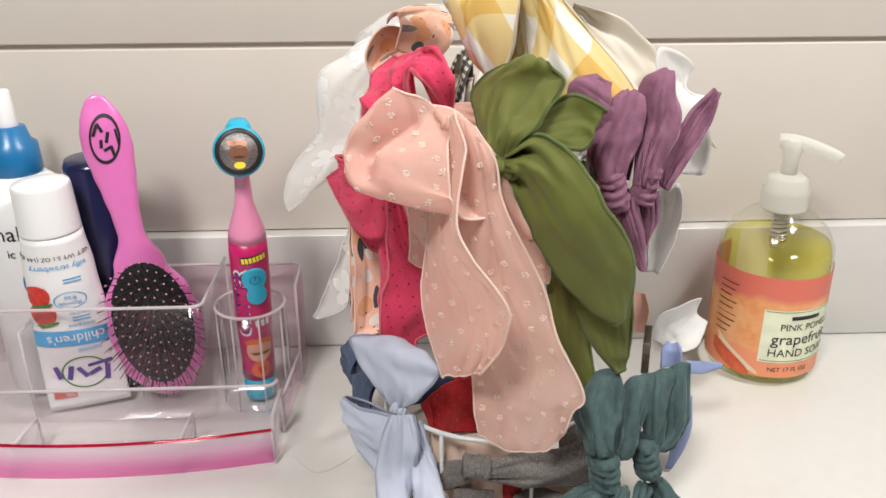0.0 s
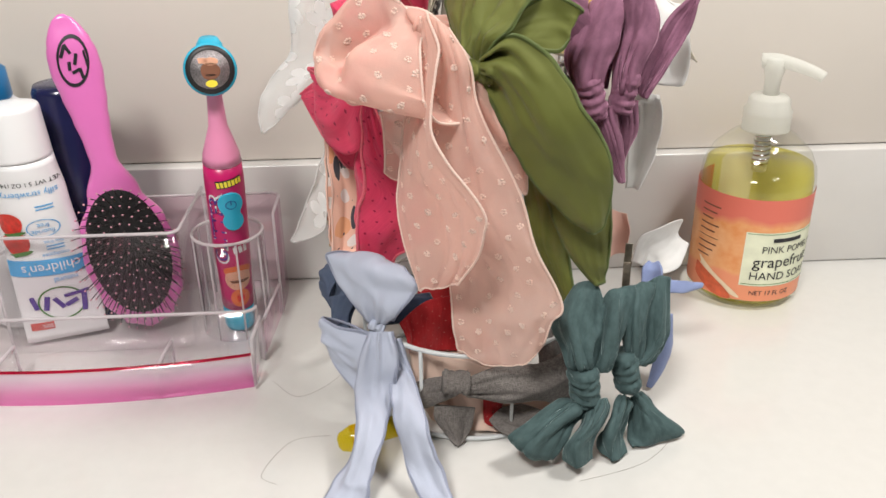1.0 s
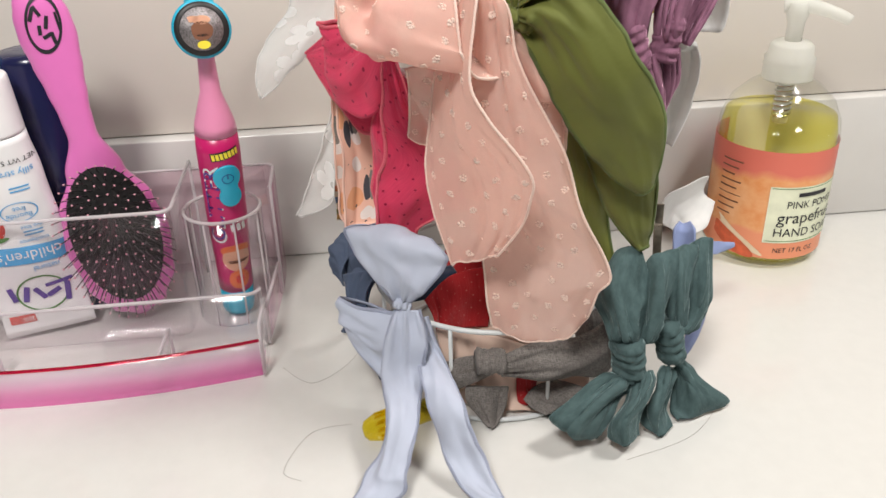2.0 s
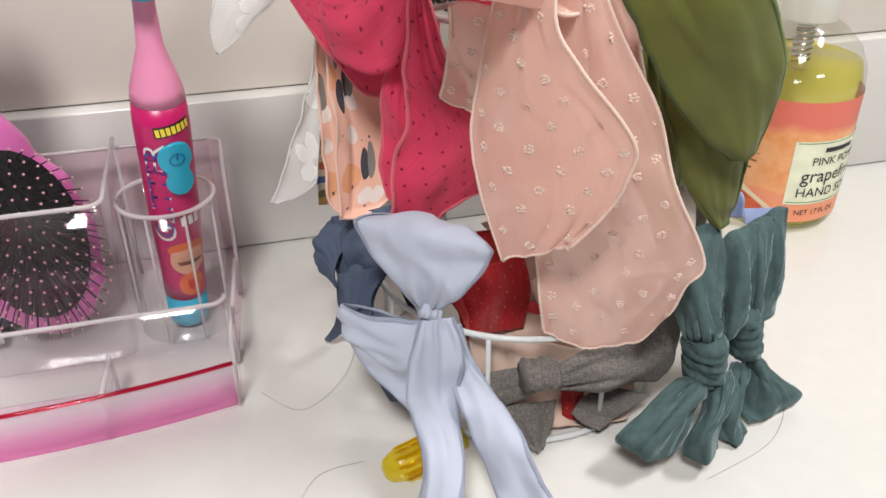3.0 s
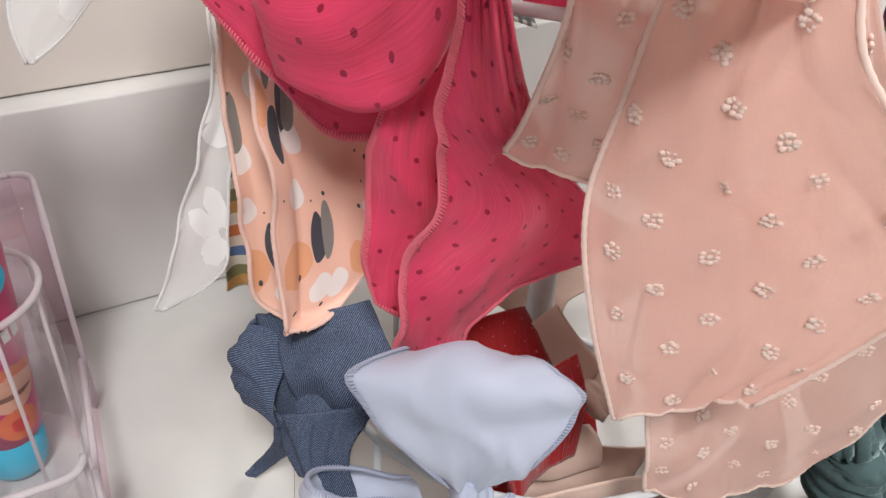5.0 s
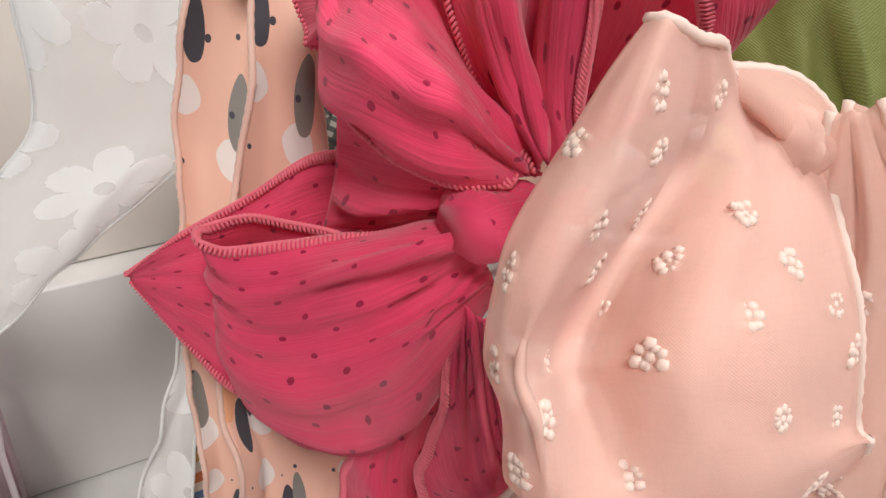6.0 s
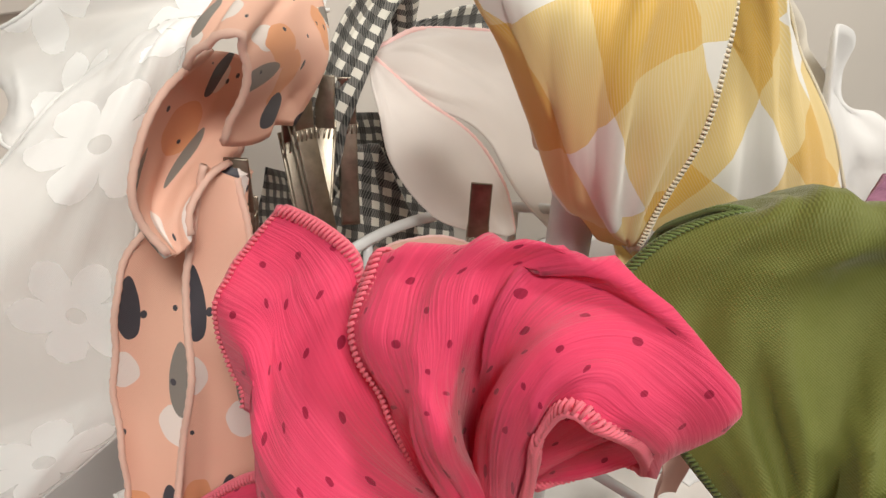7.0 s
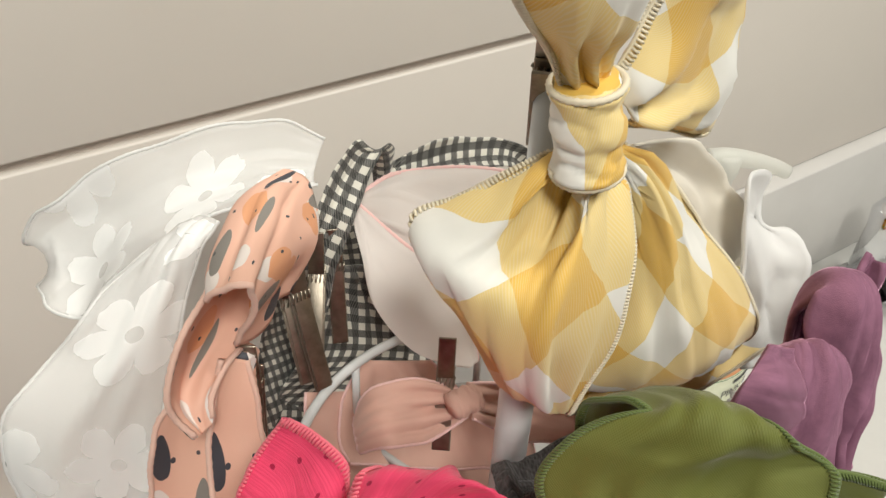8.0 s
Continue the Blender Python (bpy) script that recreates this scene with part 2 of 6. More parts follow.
RED = dotted("red_print", (0.42, 0.010, 0.014), (0.62, 0.20, 0.17), 1.0, 0.0075, 0.055)
PERI = cloth("periwinkle_cotton", (0.27, 0.33, 0.56), 1, 0.15, 0.08)
STRIPE = striped("striped_cotton", ((0.75, 0.68, 0.58), (0.60, 0.17, 0.06), (0.72, 0.6, 0.48), (0.10, 0.17, 0.34), (0.74, 0.68, 0.58), (0.22, 0.21, 0.09), (0.55, 0.30, 0.09)), 0.0042)
WIRE = plain("white_wire", (0.62, 0.64, 0.65), 0.35, 0, 0.05, 200, 0.05, 0.3)
STEEL = plain("clip_steel", (0.30, 0.26, 0.21), 0.38, 1.0, 0.25, 300, 0.1)
CHROME = plain("chrome", (0.75, 0.76, 0.78), 0.08, 1.0, 0.04, 40)
COUNTER = plain("quartz", (0.62, 0.61, 0.588), 0.16, 0, 0.02, 90)
SPLASH = plain("quartz_splash", (0.62, 0.60, 0.58), 0.22, 0, 0.03, 25)
PAINT = plain("shiplap_paint", (0.625, 0.575, 0.525), 0.45, 0, 0.03, 6, 0.06)
# Darker than the boards: the shade in their grooves put into the colour.
SHADE = plain("groove_shade", (0.55, 0.48, 0.43), 0.6, 0, 0.05, 20)
# Never in view; kept dark so that little light bounces back.
ROOM = plain("low_bounce_room", (0.16, 0.147, 0.14), 0.7, 0, 0.05, 5)


# ---- building helpers ----
def finish(bm, smooth=True):
    for f in bm.faces:
        f.smooth = smooth
    me = bpy.data.meshes.new("mesh")
    bm.to_mesh(me)
    bm.free()
    return me


def part(name, bm, material, parent=None, label="", smooth=True):
    me = bm if isinstance(bm, bpy.types.Mesh) else finish(bm, smooth)
    me.materials.append(material)
    ob = new(name, me)
    if parent:
        ob.parent = parent
        ob.matrix_parent_inverse = Matrix()
    return tagged(ob, label)


def thing(name, at, label, category, group="", kind=""):
    ob = new(name)
    ob.empty_display_size = 0.01
    ob.location = at
    return tagged(ob, label, category, group, kind)


def box_bm(x0, x1, y0, y1, z0, z1, bevel=0.0, segments=2):
    bm = bmesh.new()
    bmesh.ops.create_cube(bm, size=1, matrix=Matrix.LocRotScale(((x0 + x1) / 2, (y0 + y1) / 2, (z0 + z1) / 2), None, (x1 - x0, y1 - y0, z1 - z0)))
    if bevel:
        bmesh.ops.bevel(bm, geom=bm.edges[:], offset=bevel, segments=segments, affect="EDGES", profile=0.6)
    return bm


def lathe_bm(profile, n=48, squash=1.0):
    """Turns (radius, height) rows about z."""
    bm = bmesh.new()
    rings = []
    for r, z in profile:
        rings.append([bm.verts.new((r * math.cos(6.28318 * i / n), squash * r * math.sin(6.28318 * i / n), z)) for i in range(n)])
    for a, b in zip(rings, rings[1:]):
        for i in range(n):
            bm.faces.new((a[i], a[(i + 1) % n], b[(i + 1) % n], b[i]))
    bm.faces.new(rings[0][::-1])
    bm.faces.new(rings[-1])
    return bm


def tube_bm(points, radius, sides=8, closed=False, bm=None, beads=0.0, step=3):
    """A round bar along points; beads: how far the radius swells at every other ring."""
    bm = bm or bmesh.new()
    pts = [Vector(p) for p in points]
    n = len(pts)
    rings, up = [], Vector((0.13, 0.21, 0.97))
    for i, p in enumerate(pts):
        a, b = pts[(i - 1) % n if closed else max(i - 1, 0)], pts[(i + 1) % n if closed else min(i + 1, n - 1)]
        d = (b - a)
        d = d.normalized() if d.length > 1e-9 else Vector((0, 0, 1))
        s = d.cross(up)
        s = s.normalized() if s.length > 1e-6 else Vector((1, 0, 0))
        up = s.cross(d).normalized()
        r = (radius(i / max(1, n - 1)) if callable(radius) else radius) * (1 + (beads if i % step == 0 else 0))
        rings.append([bm.verts.new(p + r * (s * math.cos(6.28318 * k / sides) + up * math.sin(6.28318 * k / sides))) for k in range(sides)])
    for i in range(n if closed else n - 1):
        a, b = rings[i], rings[(i + 1) % n]
        for k in range(sides):
            bm.faces.new((a[k], a[(k + 1) % sides], b[(k + 1) % sides], b[k]))
    if not closed:
        bm.faces.new(rings[0][::-1])
        bm.faces.new(rings[-1])
    return bm


def spline(p, t):
    """Catmull-Rom through the rows p at t in 0..len-1."""
    i = min(int(t), len(p) - 2)
    f = t - i
    a, b, c, d = p[max(i - 1, 0)], p[i], p[i + 1], p[min(i + 2, len(p) - 1)]
    return 0.5 * ((2 * b) + (c - a) * f + (2 * a - 5 * b + 4 * c - d) * f * f + (3 * b - a - 3 * c + d) * f ** 3)


POLE = Vector((0.143, 0.623, 0))
count = [0]


def resample(pts, step):
    out, rest = [pts[0]], 0.0
    for a, b in zip(pts, pts[1:]):
        length = (b - a).length
        d = step - rest
        while d <= length:
            out.append(a.lerp(b, d / length))
            d += step
        rest = length - (d - step)
    return out


def ribbon(name, rows, material, parent, hem=None, bulge=0.0, pleat=0.0, folds=3, wrinkle=0.0012, thick=0.0006, sides="LR", end=True, hem_r=0.00058, label="", per=9, tufts=None, sew=True):
    """Cloth along a spine. Rows: x, y, z and width in mm, heading and slope of the width in degrees."""
    count[0] += 1
    seed = Vector((count[0] * 7.3, count[0] * 1.7, 0))
    left, right = [], []
    for x, y, z, w, az, el in rows:
        c = Vector((x, y, z)) / 1000
        d = Vector((math.cos(radians(el)) * math.cos(radians(az)), math.cos(radians(el)) * math.sin(radians(az)), math.sin(radians(el)))) * w / 2000
        left.append(c - d)
        right.append(c + d)
    n, m = (len(rows) - 1) * per + 1, 22
    ls = [spline(left, (len(rows) - 1) * i / (n - 1)) for i in range(n)]
    rs = [spline(right, (len(rows) - 1) * i / (n - 1)) for i in range(n)]
    mid = [(a + b) / 2 for a, b in zip(ls, rs)]
    run = [0.0]
    for a, b in zip(mid, mid[1:]):
        run.append(run[-1] + (b - a).length)
    flip = None
    bm = bmesh.new()
    uvl = bm.loops.layers.uv.new("UVMap")
    grid, uvs = [], {}
    raw = []
    for i in range(n):
        nor = (mid[min(i + 1, n - 1)] - mid[max(i - 1, 0)]).cross(rs[i] - ls[i])
        raw.append(nor.normalized() if nor.length > 1e-12 else Vector((0, -1, 0)))
    for i in range(n):
        nor = sum((raw[k] for k in range(max(0, i - 3), min(n, i + 4))), Vector())
        nor = nor.normalized() if nor.length > 1e-12 else Vector((0, -1, 0))
        if i == min(4, n - 1) or flip is None:
            out = mid[i] - POLE
            out.z = 0
            flip = 1 if nor.dot(out) > 0 else -1
        width = (rs[i] - ls[i]).length
        row = []
        for j in range(m + 1):
            v = j / m
            p = ls[i].lerp(rs[i], v)
            arch = 1 - (2 * v - 1) ** 2
            near = math.exp(-run[i] / max(0.022, 0.35 * run[-1]))
            h = bulge * arch * min(1, width / 0.02)
            ridge = noise.noise(Vector((v * folds * 1.5, run[i] * 16, 7)) + seed)
            cusp = 1 - 2.6 * min(0.75, abs(ridge) * 2.1)
            h += pleat * (0.02 + 0.95 * near ** 1.5) * cusp * arch ** 0.5 * min(1, run[i] / 0.006)
            soft = noise.noise(Vector((v * width * 55, run[i] * 26, 0)) + seed) + 0.18 * noise.noise(Vector((v * width * 150, run[i] * 70, 3)) + seed)
            h += wrinkle * soft * 2.2 * min(1, run[i] / 0.01)
            fold = noise.noise(Vector((v * width * 34, run[i] * 9, 11)) + seed)
            h += wrinkle * 1.5 * max(0.0, 1 - abs(fold) * 5) ** 2 * arch ** 0.4 * min(1, run[i] / 0.01)
            side = abs(2 * v - 1) ** 3 * min(1, run[i] / 0.02)
            h += wrinkle * 2.4 * side * noise.noise(Vector((run[i] * 60, 5 if v < 0.5 else 9, 0)) + seed)
            p = p + (rs[i] - ls[i]).normalized() * (0.0011 * side * noise.noise(Vector((run[i] * 95, 15 if v < 0.5 else 19, 0)) + seed))
            vert = bm.verts.new(p + nor * flip * h)
            uvs[vert] = (v * width - width / 2, run[i])
            row.append(vert)
        grid.append(row)
    for i in range(n - 1):
        for j in range(m):
            f = bm.faces.new((grid[i][j], grid[i][j + 1], grid[i + 1][j + 1], grid[i + 1][j]))
            for loop in f.loops:
                loop[uvl].uv = uvs[loop.vert]
    return sew_up(name, bm, grid, run, material, parent, hem, thick, sides + ("E" if end else ""), hem_r, label, tufts, sew)


def sew_up(name, bm, grid, run, material, parent, hem, thick, where, hem_r, label, tufts, sew):
    """Makes a part of a cloth grid: thickness, stitched hems on the named edges (L, R, S start, E end) and raised tufts."""
    n, m = len(grid), len(grid[0]) - 1

    def inward(a, b):
        d = b - a
        return a + d * min(0.6, 0.0019 / max(d.length, 1e-6))

    edges = {
        "L": [(r[0].co.copy(), inward(r[0].co, r[3].co)) for r in grid],
        "R": [(r[m].co.copy(), inward(r[m].co, r[m - 3].co)) for r in grid],
        "S": [(a.co.copy(), inward(a.co, b.co)) for a, b in zip(grid[0], grid[2])],
        "E": [(a.co.copy(), inward(a.co, b.co)) for a, b in zip(grid[-1], grid[-3])],
    }
    spots = []
    if tufts:
        step, s = tufts, 0.008
        odd = 0
        while s < run[-1] - 0.004:
            i = min(range(n), key=lambda k: abs(run[k] - s))
            across = [0.0]
            for a, b in zip(grid[i], grid[i][1:]):
                across.append(across[-1] + (b.co - a.co).length)
            u = (0.25 if odd else 0.75) * step
            while u < across[-1] - 0.003:
                j = max(1, min(m - 1, min(range(m + 1), key=lambda k: abs(across[k] - u))))
                nor = (grid[i][j + 1].co - grid[i][j - 1].co).cross(grid[min(i + 1, n - 1)][j].co - grid[max(i - 1, 0)][j].co)
                c = grid[i][j].co
                if nor.length > 1e-12 and u > 0.003 and all((c - q[0]).length > 0.0062 for q in spots):
                    nor.normalize()
                    spots.append((grid[i][j].co.copy(), nor, (grid[i][j + 1].co - grid[i][j].co).normalized()))
                u += step * random.uniform(0.9, 1.1)
            odd = 1 - odd
            s += step * random.uniform(0.38, 0.46)
    ob = part(name, bm, material, parent, label)
    solid = ob.modifiers.new("cloth_thickness", "SOLIDIFY")
    solid.thickness, solid.offset = thick, 0
    if hem:
        for side in where:
            outer, inner = [e[0] for e in edges[side]], [e[1] for e in edges[side]]
            pts = resample(outer, 0.0013)
            if len(pts) < 5:
                continue
            hb = tube_bm(pts, hem_r * 0.8, 6) if sew else tube_bm(pts, hem_r * 0.8, 7, beads=0.22, step=2)
            if sew:
                pitch = 0.00085 if sew is True else sew
                stitch(hb, outer, inner, pitch, hem_r * 0.59 * pitch / 0.001, thick)
            part("hem", hb, hem, ob)
    if spots:
        tb = bmesh.new()
        for c, nor, along in spots:
            side = nor.cross(along)
            turn = Matrix((along, side, nor)).transposed().to_4x4()
            for k in range(9):
                a = 6.28318 * k / 8 + random.uniform(-0.3, 0.3)
                far = 0.0 if k == 8 else random.uniform(0.0010, 0.0018)
                puff = random.uniform(0.0006, 0.0009)
                at = Matrix.Translation(c + (along * math.cos(a) + side * math.sin(a)) * far)
                bmesh.ops.create_icosphere(tb, subdivisions=1, radius=puff, matrix=at @ turn @ Matrix.Diagonal((1.25, 1.0, 0.75, 1)))
        tagged(part("tuft", tb, hem, ob, "raised cut-thread tufts"), kind="stuff")
    return ob


def across(rows, i, f, m):
    """m + 1 places over the cloth at f past row i, by splines along and across."""
    t = i + f
    cols = [spline([Vector(r[c]) for r in rows], t) / 1000 for c in range(len(rows[0]))]
    return [spline(cols, (len(cols) - 1) * j / m) for j in range(m + 1)]


def sheet(name, rows, material, parent, hem=None, wrinkle=0.0012, crimp=0.0, thick=0.0006, sides="LR", start=False, end=True, hem_r=0.00058, label="", per=8, m=30, tufts=None, sew=True):
    """Draped cloth through rows of places in mm, each row running from edge to edge. crimp: gathers that fade away from the first row."""
    count[0] += 1
    seed = Vector((count[0] * 7.3, count[0] * 1.7, 0))
    places = [across(rows, i, k / per, m) for i in range(len(rows) - 1) for k in range(per)] + [across(rows, len(rows) - 2, 1.0, m)]
    n = len(places)
    run = [0.0]
    for a, b in zip(places, places[1:]):
        run.append(run[-1] + (b[m // 2] - a[m // 2]).length)
    bm = bmesh.new()
    uvl = bm.loops.layers.uv.new("UVMap")
    grid, uvs = [], {}
    wide = max(sum((b - a).length for a, b in zip(p, p[1:])) for p in places)
    for i, p in enumerate(places):
        row, u = [], 0.0
        for j in range(m + 1):
            if j:
                u += (p[j] - p[j - 1]).length
            nor = (p[min(j + 1, m)] - p[max(j - 1, 0)]).cross(places[min(i + 1, n - 1)][j] - places[max(i - 1, 0)][j])
            nor = nor.normalized() if nor.length > 1e-12 else Vector((0, -1, 0))
            v = j / m
            ease = min(1, run[i] / 0.01)
            h = wrinkle * 2.0 * (noise.noise(Vector((v * wide * 55, run[i] * 30, 0)) + seed) + 0.25 * noise.noise(Vector((v * wide * 160, run[i] * 80, 3)) + seed)) * ease
            fold = noise.noise(Vector((v * wide * 40, run[i] * 10, 11)) + seed)
            h += wrinkle * 1.4 * max(0.0, 1 - abs(fold) * 5) ** 2 * ease
            gather = noise.noise(Vector((v * 7.5, run[i] * 14, 7)) + seed)
            h += crimp * math.exp(-run[i] / max(0.014, 0.3 * run[-1])) * (1 - 2.4 * min(0.8, abs(gather) * 2.2)) * min(1, run[i] / 0.005)
            vert = bm.verts.new(p[j] + nor * h)
            uvs[vert] = (v * wide, run[i])
            row.append(vert)
        grid.append(row)
    for i in range(n - 1):
        for j in range(m):
            f = bm.faces.new((grid[i][j], grid[i][j + 1], grid[i + 1][j + 1], grid[i + 1][j]))
            for loop in f.loops:
                loop[uvl].uv = uvs[loop.vert]
    return sew_up(name, bm, grid, run, material, parent, hem, thick, sides + ("S" if start else "") + ("E" if end else ""), hem_r, label, tufts, sew)


def stitch(bm, outer, inner, step, radius, thick):
    """Overlock thread: short slanted stitches from the edge to a line inside it, on both faces."""
    run = [0.0]
    for a, b in zip(outer, outer[1:]):
        run.append(run[-1] + (b - a).length)
    k, i = 0, 0
    while k * step < run[-1]:
        s = k * step
        k += 1
        while i < len(run) - 2 and run[i + 1] < s:
            i += 1
        f = (s - run[i]) / max(run[i + 1] - run[i], 1e-9)
        along = outer[i + 1] - outer[i]
        o, q = outer[i].lerp(outer[i + 1], f), inner[i].lerp(inner[i + 1], f)
        nor = along.cross(q - o)
        if nor.length < 1e-12:
            continue
        nor = nor.normalized()
        slant = along.normalized() * step * 0.45
        for g in (1, -1):
            lift = nor * g * (thick / 2 + radius * 0.7)
            tube_bm([o + lift * 0.6, (o + q) / 2 + lift * 1.35 + slant * 0.5, q + lift * 0.8 + slant], radius, 5, bm=bm)


def wrap(name, at, axis, radius, length, material, parent, turns=3, squash=0.75, hem=None, label=""):
    """A knot: cloth wound round, with a pinched waist and ridges."""
    count[0] += 1
    bm = bmesh.new()
    uvl = bm.loops.layers.uv.new("UVMap")
    q = Vector(axis).to_track_quat("Z", "Y").to_matrix()
    n, m = 26, 40
    grid = []
    for i in range(n + 1):
        s = i / n - 0.5
        row = []
        for k in range(m):
            a = 6.28318 * k / m
            ridge = 0.055 * math.cos(6.28318 * (turns * (s + 0.5) + 0.12 * math.sin(a + count[0]))) + 0.07 * noise.noise(Vector((math.cos(a) * 1.4, math.sin(a) * 1.4, s * 3 + count[0])))
            crease = noise.noise(Vector((s * 5.5 + 0.5 * math.sin(a + count[0]), math.cos(a) * 0.7, math.sin(a) * 0.7 + count[0] * 3)))
            ridge += 0.03 - 0.12 * max(0.0, 1 - abs(crease) * 6) + 0.025 * noise.noise(Vector((math.cos(a) * 3, math.sin(a) * 3, s * 9 + count[0])))
            r = radius * (0.88 + 0.5 * (abs(s) ** 1.6) * 0.4 + ridge) * (1 if abs(s) < 0.46 else 0.8)
            row.append(bm.verts.new(Vector(at) + q @ Vector((r * math.cos(a), squash * r * math.sin(a), s * length))))
        grid.append(row)
    for i in range(n):
        for k in range(m):
            f = bm.faces.new((grid[i][k], grid[i][(k + 1) % m], grid[i + 1][(k + 1) % m], grid[i + 1][k]))
            for loop, (a, b) in zip(f.loops, ((i, k), (i, k + 1), (i + 1, k + 1), (i + 1, k))):
                loop[uvl].uv = (b / m * 6.28 * radius, a / n * length)
    bm.faces.new(grid[0][::-1])
    bm.faces.new(grid[-1])
    ob = part(name, bm, material, parent, label)
    if hem:
        for row in (1, n - 1):
            ring = [Vector(at) + q @ Vector((radius * 0.9 * math.cos(6.28318 * k / 60), squash * radius * 0.9 * math.sin(6.28318 * k / 60), (row / n - 0.5) * length)) for k in range(60)]
            part("hem", tube_bm(ring, 0.0006, 6, closed=True, beads=0.3, step=2), hem, ob)
    return ob


def clip(parent, at, tip, up=(0, -0.4, 1)):
    """A flat steel alligator clip from its hinge to its tip, with two jaws and a spring."""
    a, b = Vector(at), Vector(tip)
    d = (b - a)
    length = d.length
    m = Matrix.Translation(a) @ d.to_track_quat("X", "Z").to_matrix().to_4x4()
    root = part("clip", box_bm(0, length, -0.0027, 0.0027, -0.0016, -0.0008, 0.0003), STEEL, parent, "steel alligator clip")
    root.data.transform(m)
    jaw = box_bm(0, length * 0.96, -0.0025, 0.0025, 0.0012, 0.002, 0.0003)
    bmesh.ops.transform(jaw, matrix=m @ pose(0, 0, 0, 0, 2, 0), verts=jaw.verts)
    part("jaw", jaw, STEEL, root)
    lever = box_bm(-0.012, 0.006, -0.0025, 0.0025, 0.002, 0.0028, 0.0003)
    bmesh.ops.transform(lever, matrix=m @ pose(0, 0, 0, 0, 22, 0), verts=lever.verts)
    part("lever", lever, STEEL, root)
    spring = tube_bm([m @ Vector((0.004 + 0.0016 * math.cos(k * 0.7), -0.0028 + 0.0056 * k / 40, 0.0008 + 0.0016 * math.sin(k * 0.7))) for k in range(41)], 0.0003, 5)
    part("spring", spring, STEEL, root)
    return root


# ---- the room ----
def structure():
    c = part("counter", box_bm(-0.9, 1.3, 0.0, 0.81, -0.03, 0.0, 0.002), COUNTER, label="glossy white quartz vanity countertop")
    tagged(c, category="countertop", kind="structure")
    s = part("backsplash", box_bm(-0.9, 1.3, 0.785, 0.801, 0.0005, 0.109, 0.0015), SPLASH, label="low white quartz backsplash with a square ledge")
    tagged(s, category="backsplash", kind="structure")
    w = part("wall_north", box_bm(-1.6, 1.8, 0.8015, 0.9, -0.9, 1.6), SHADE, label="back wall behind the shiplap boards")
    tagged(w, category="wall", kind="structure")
    z = 0.1095
    for top in (0.269, 0.436, 0.603, 0.770, 0.937, 1.104, 1.271, 1.438, 1.6):
        part("plank", box_bm(-1.6, 1.8, 0.798, 0.803, z, top - 0.004, 0.0012), PAINT, w)
        z = top
    # Unseen shell closing the room; its dark sides deepen the shadows.
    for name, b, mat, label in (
        ("wall_south", (-1.6, 1.8, -1.7, -1.6, -0.9, 1.6), ROOM, "unseen wall opposite the vanity, dark to cut bounced light"),
        ("wall_west", (-1.7, -1.6, -1.6, 0.9, -0.9, 1.6), ROOM, "unseen side wall, dark to cut bounced light"),
        ("wall_east", (1.8, 1.9, -1.6, 0.9, -0.9, 1.6), ROOM, "unseen side wall, dark to cut bounced light"),
        ("ceiling", (-1.7, 1.9, -1.7, 0.9, 1.6, 1.7), ROOM, "unseen ceiling, dark to cut bounced light"),
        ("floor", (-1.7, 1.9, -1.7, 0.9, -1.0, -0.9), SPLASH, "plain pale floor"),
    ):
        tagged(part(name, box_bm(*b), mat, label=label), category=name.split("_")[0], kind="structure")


structure()

# ---- hard things on the counter ----
def acrylic(name, tint, low=None, top=0.03, milk=0.0):
    """Thin clear plastic: see-through with a gloss; low: a dye that fades upwards; milk: the share of dyed plastic that scatters."""
    m = Mat(name)
    t, g = m.n("BsdfTransparent"), m.n("BsdfGlossy")
    g.inputs["Roughness"].default_value = 0.03
    if low:
        sep = m.n("SeparateXYZ")
        m.link(m.coord("Object"), sep.inputs[0])
        m.link(m.mix(m.ramp(sep.outputs[2], 0.0, top), low, tint), t.inputs[0])
    else:
        t.inputs[0].default_value = (*tint, 1)
    lw = m.n("LayerWeight")
    mx = m.n("MixShader")
    m.link(m.math("ADD", 0.035, m.math("MULTIPLY", m.math("POWER", lw.outputs["Facing"], 4.0), 0.55)), mx.inputs[0])
    m.link(t.outputs[0], mx.inputs[1])
    m.link(g.outputs[0], mx.inputs[2])
    last = mx.outputs[0]
    if milk:
        dye, half, cloudy = m.n("BsdfTranslucent"), m.n("MixShader"), m.n("MixShader")
        m.link(m.mix(m.ramp(m.coord_z(), 0.002, top), (0.90, 0.20, 0.58), (0.95, 0.90, 0.93)), dye.inputs[0])
        m.link(m.mix(m.ramp(m.coord_z(), 0.002, top), (0.90, 0.20, 0.58), (0.95, 0.90, 0.93)), m.b.inputs["Base Color"])
        m.rough(0.1)
        m.link(m.b.outputs[0], half.inputs[1])
        m.link(dye.outputs[0], half.inputs[2])
        half.inputs[0].default_value, cloudy.inputs[0].default_value = 0.5, milk
        m.link(last, cloudy.inputs[1])
        m.link(half.outputs[0], cloudy.inputs[2])
        last = cloudy.outputs[0]
    m.link(last, m.out.inputs[0])
    return m.m


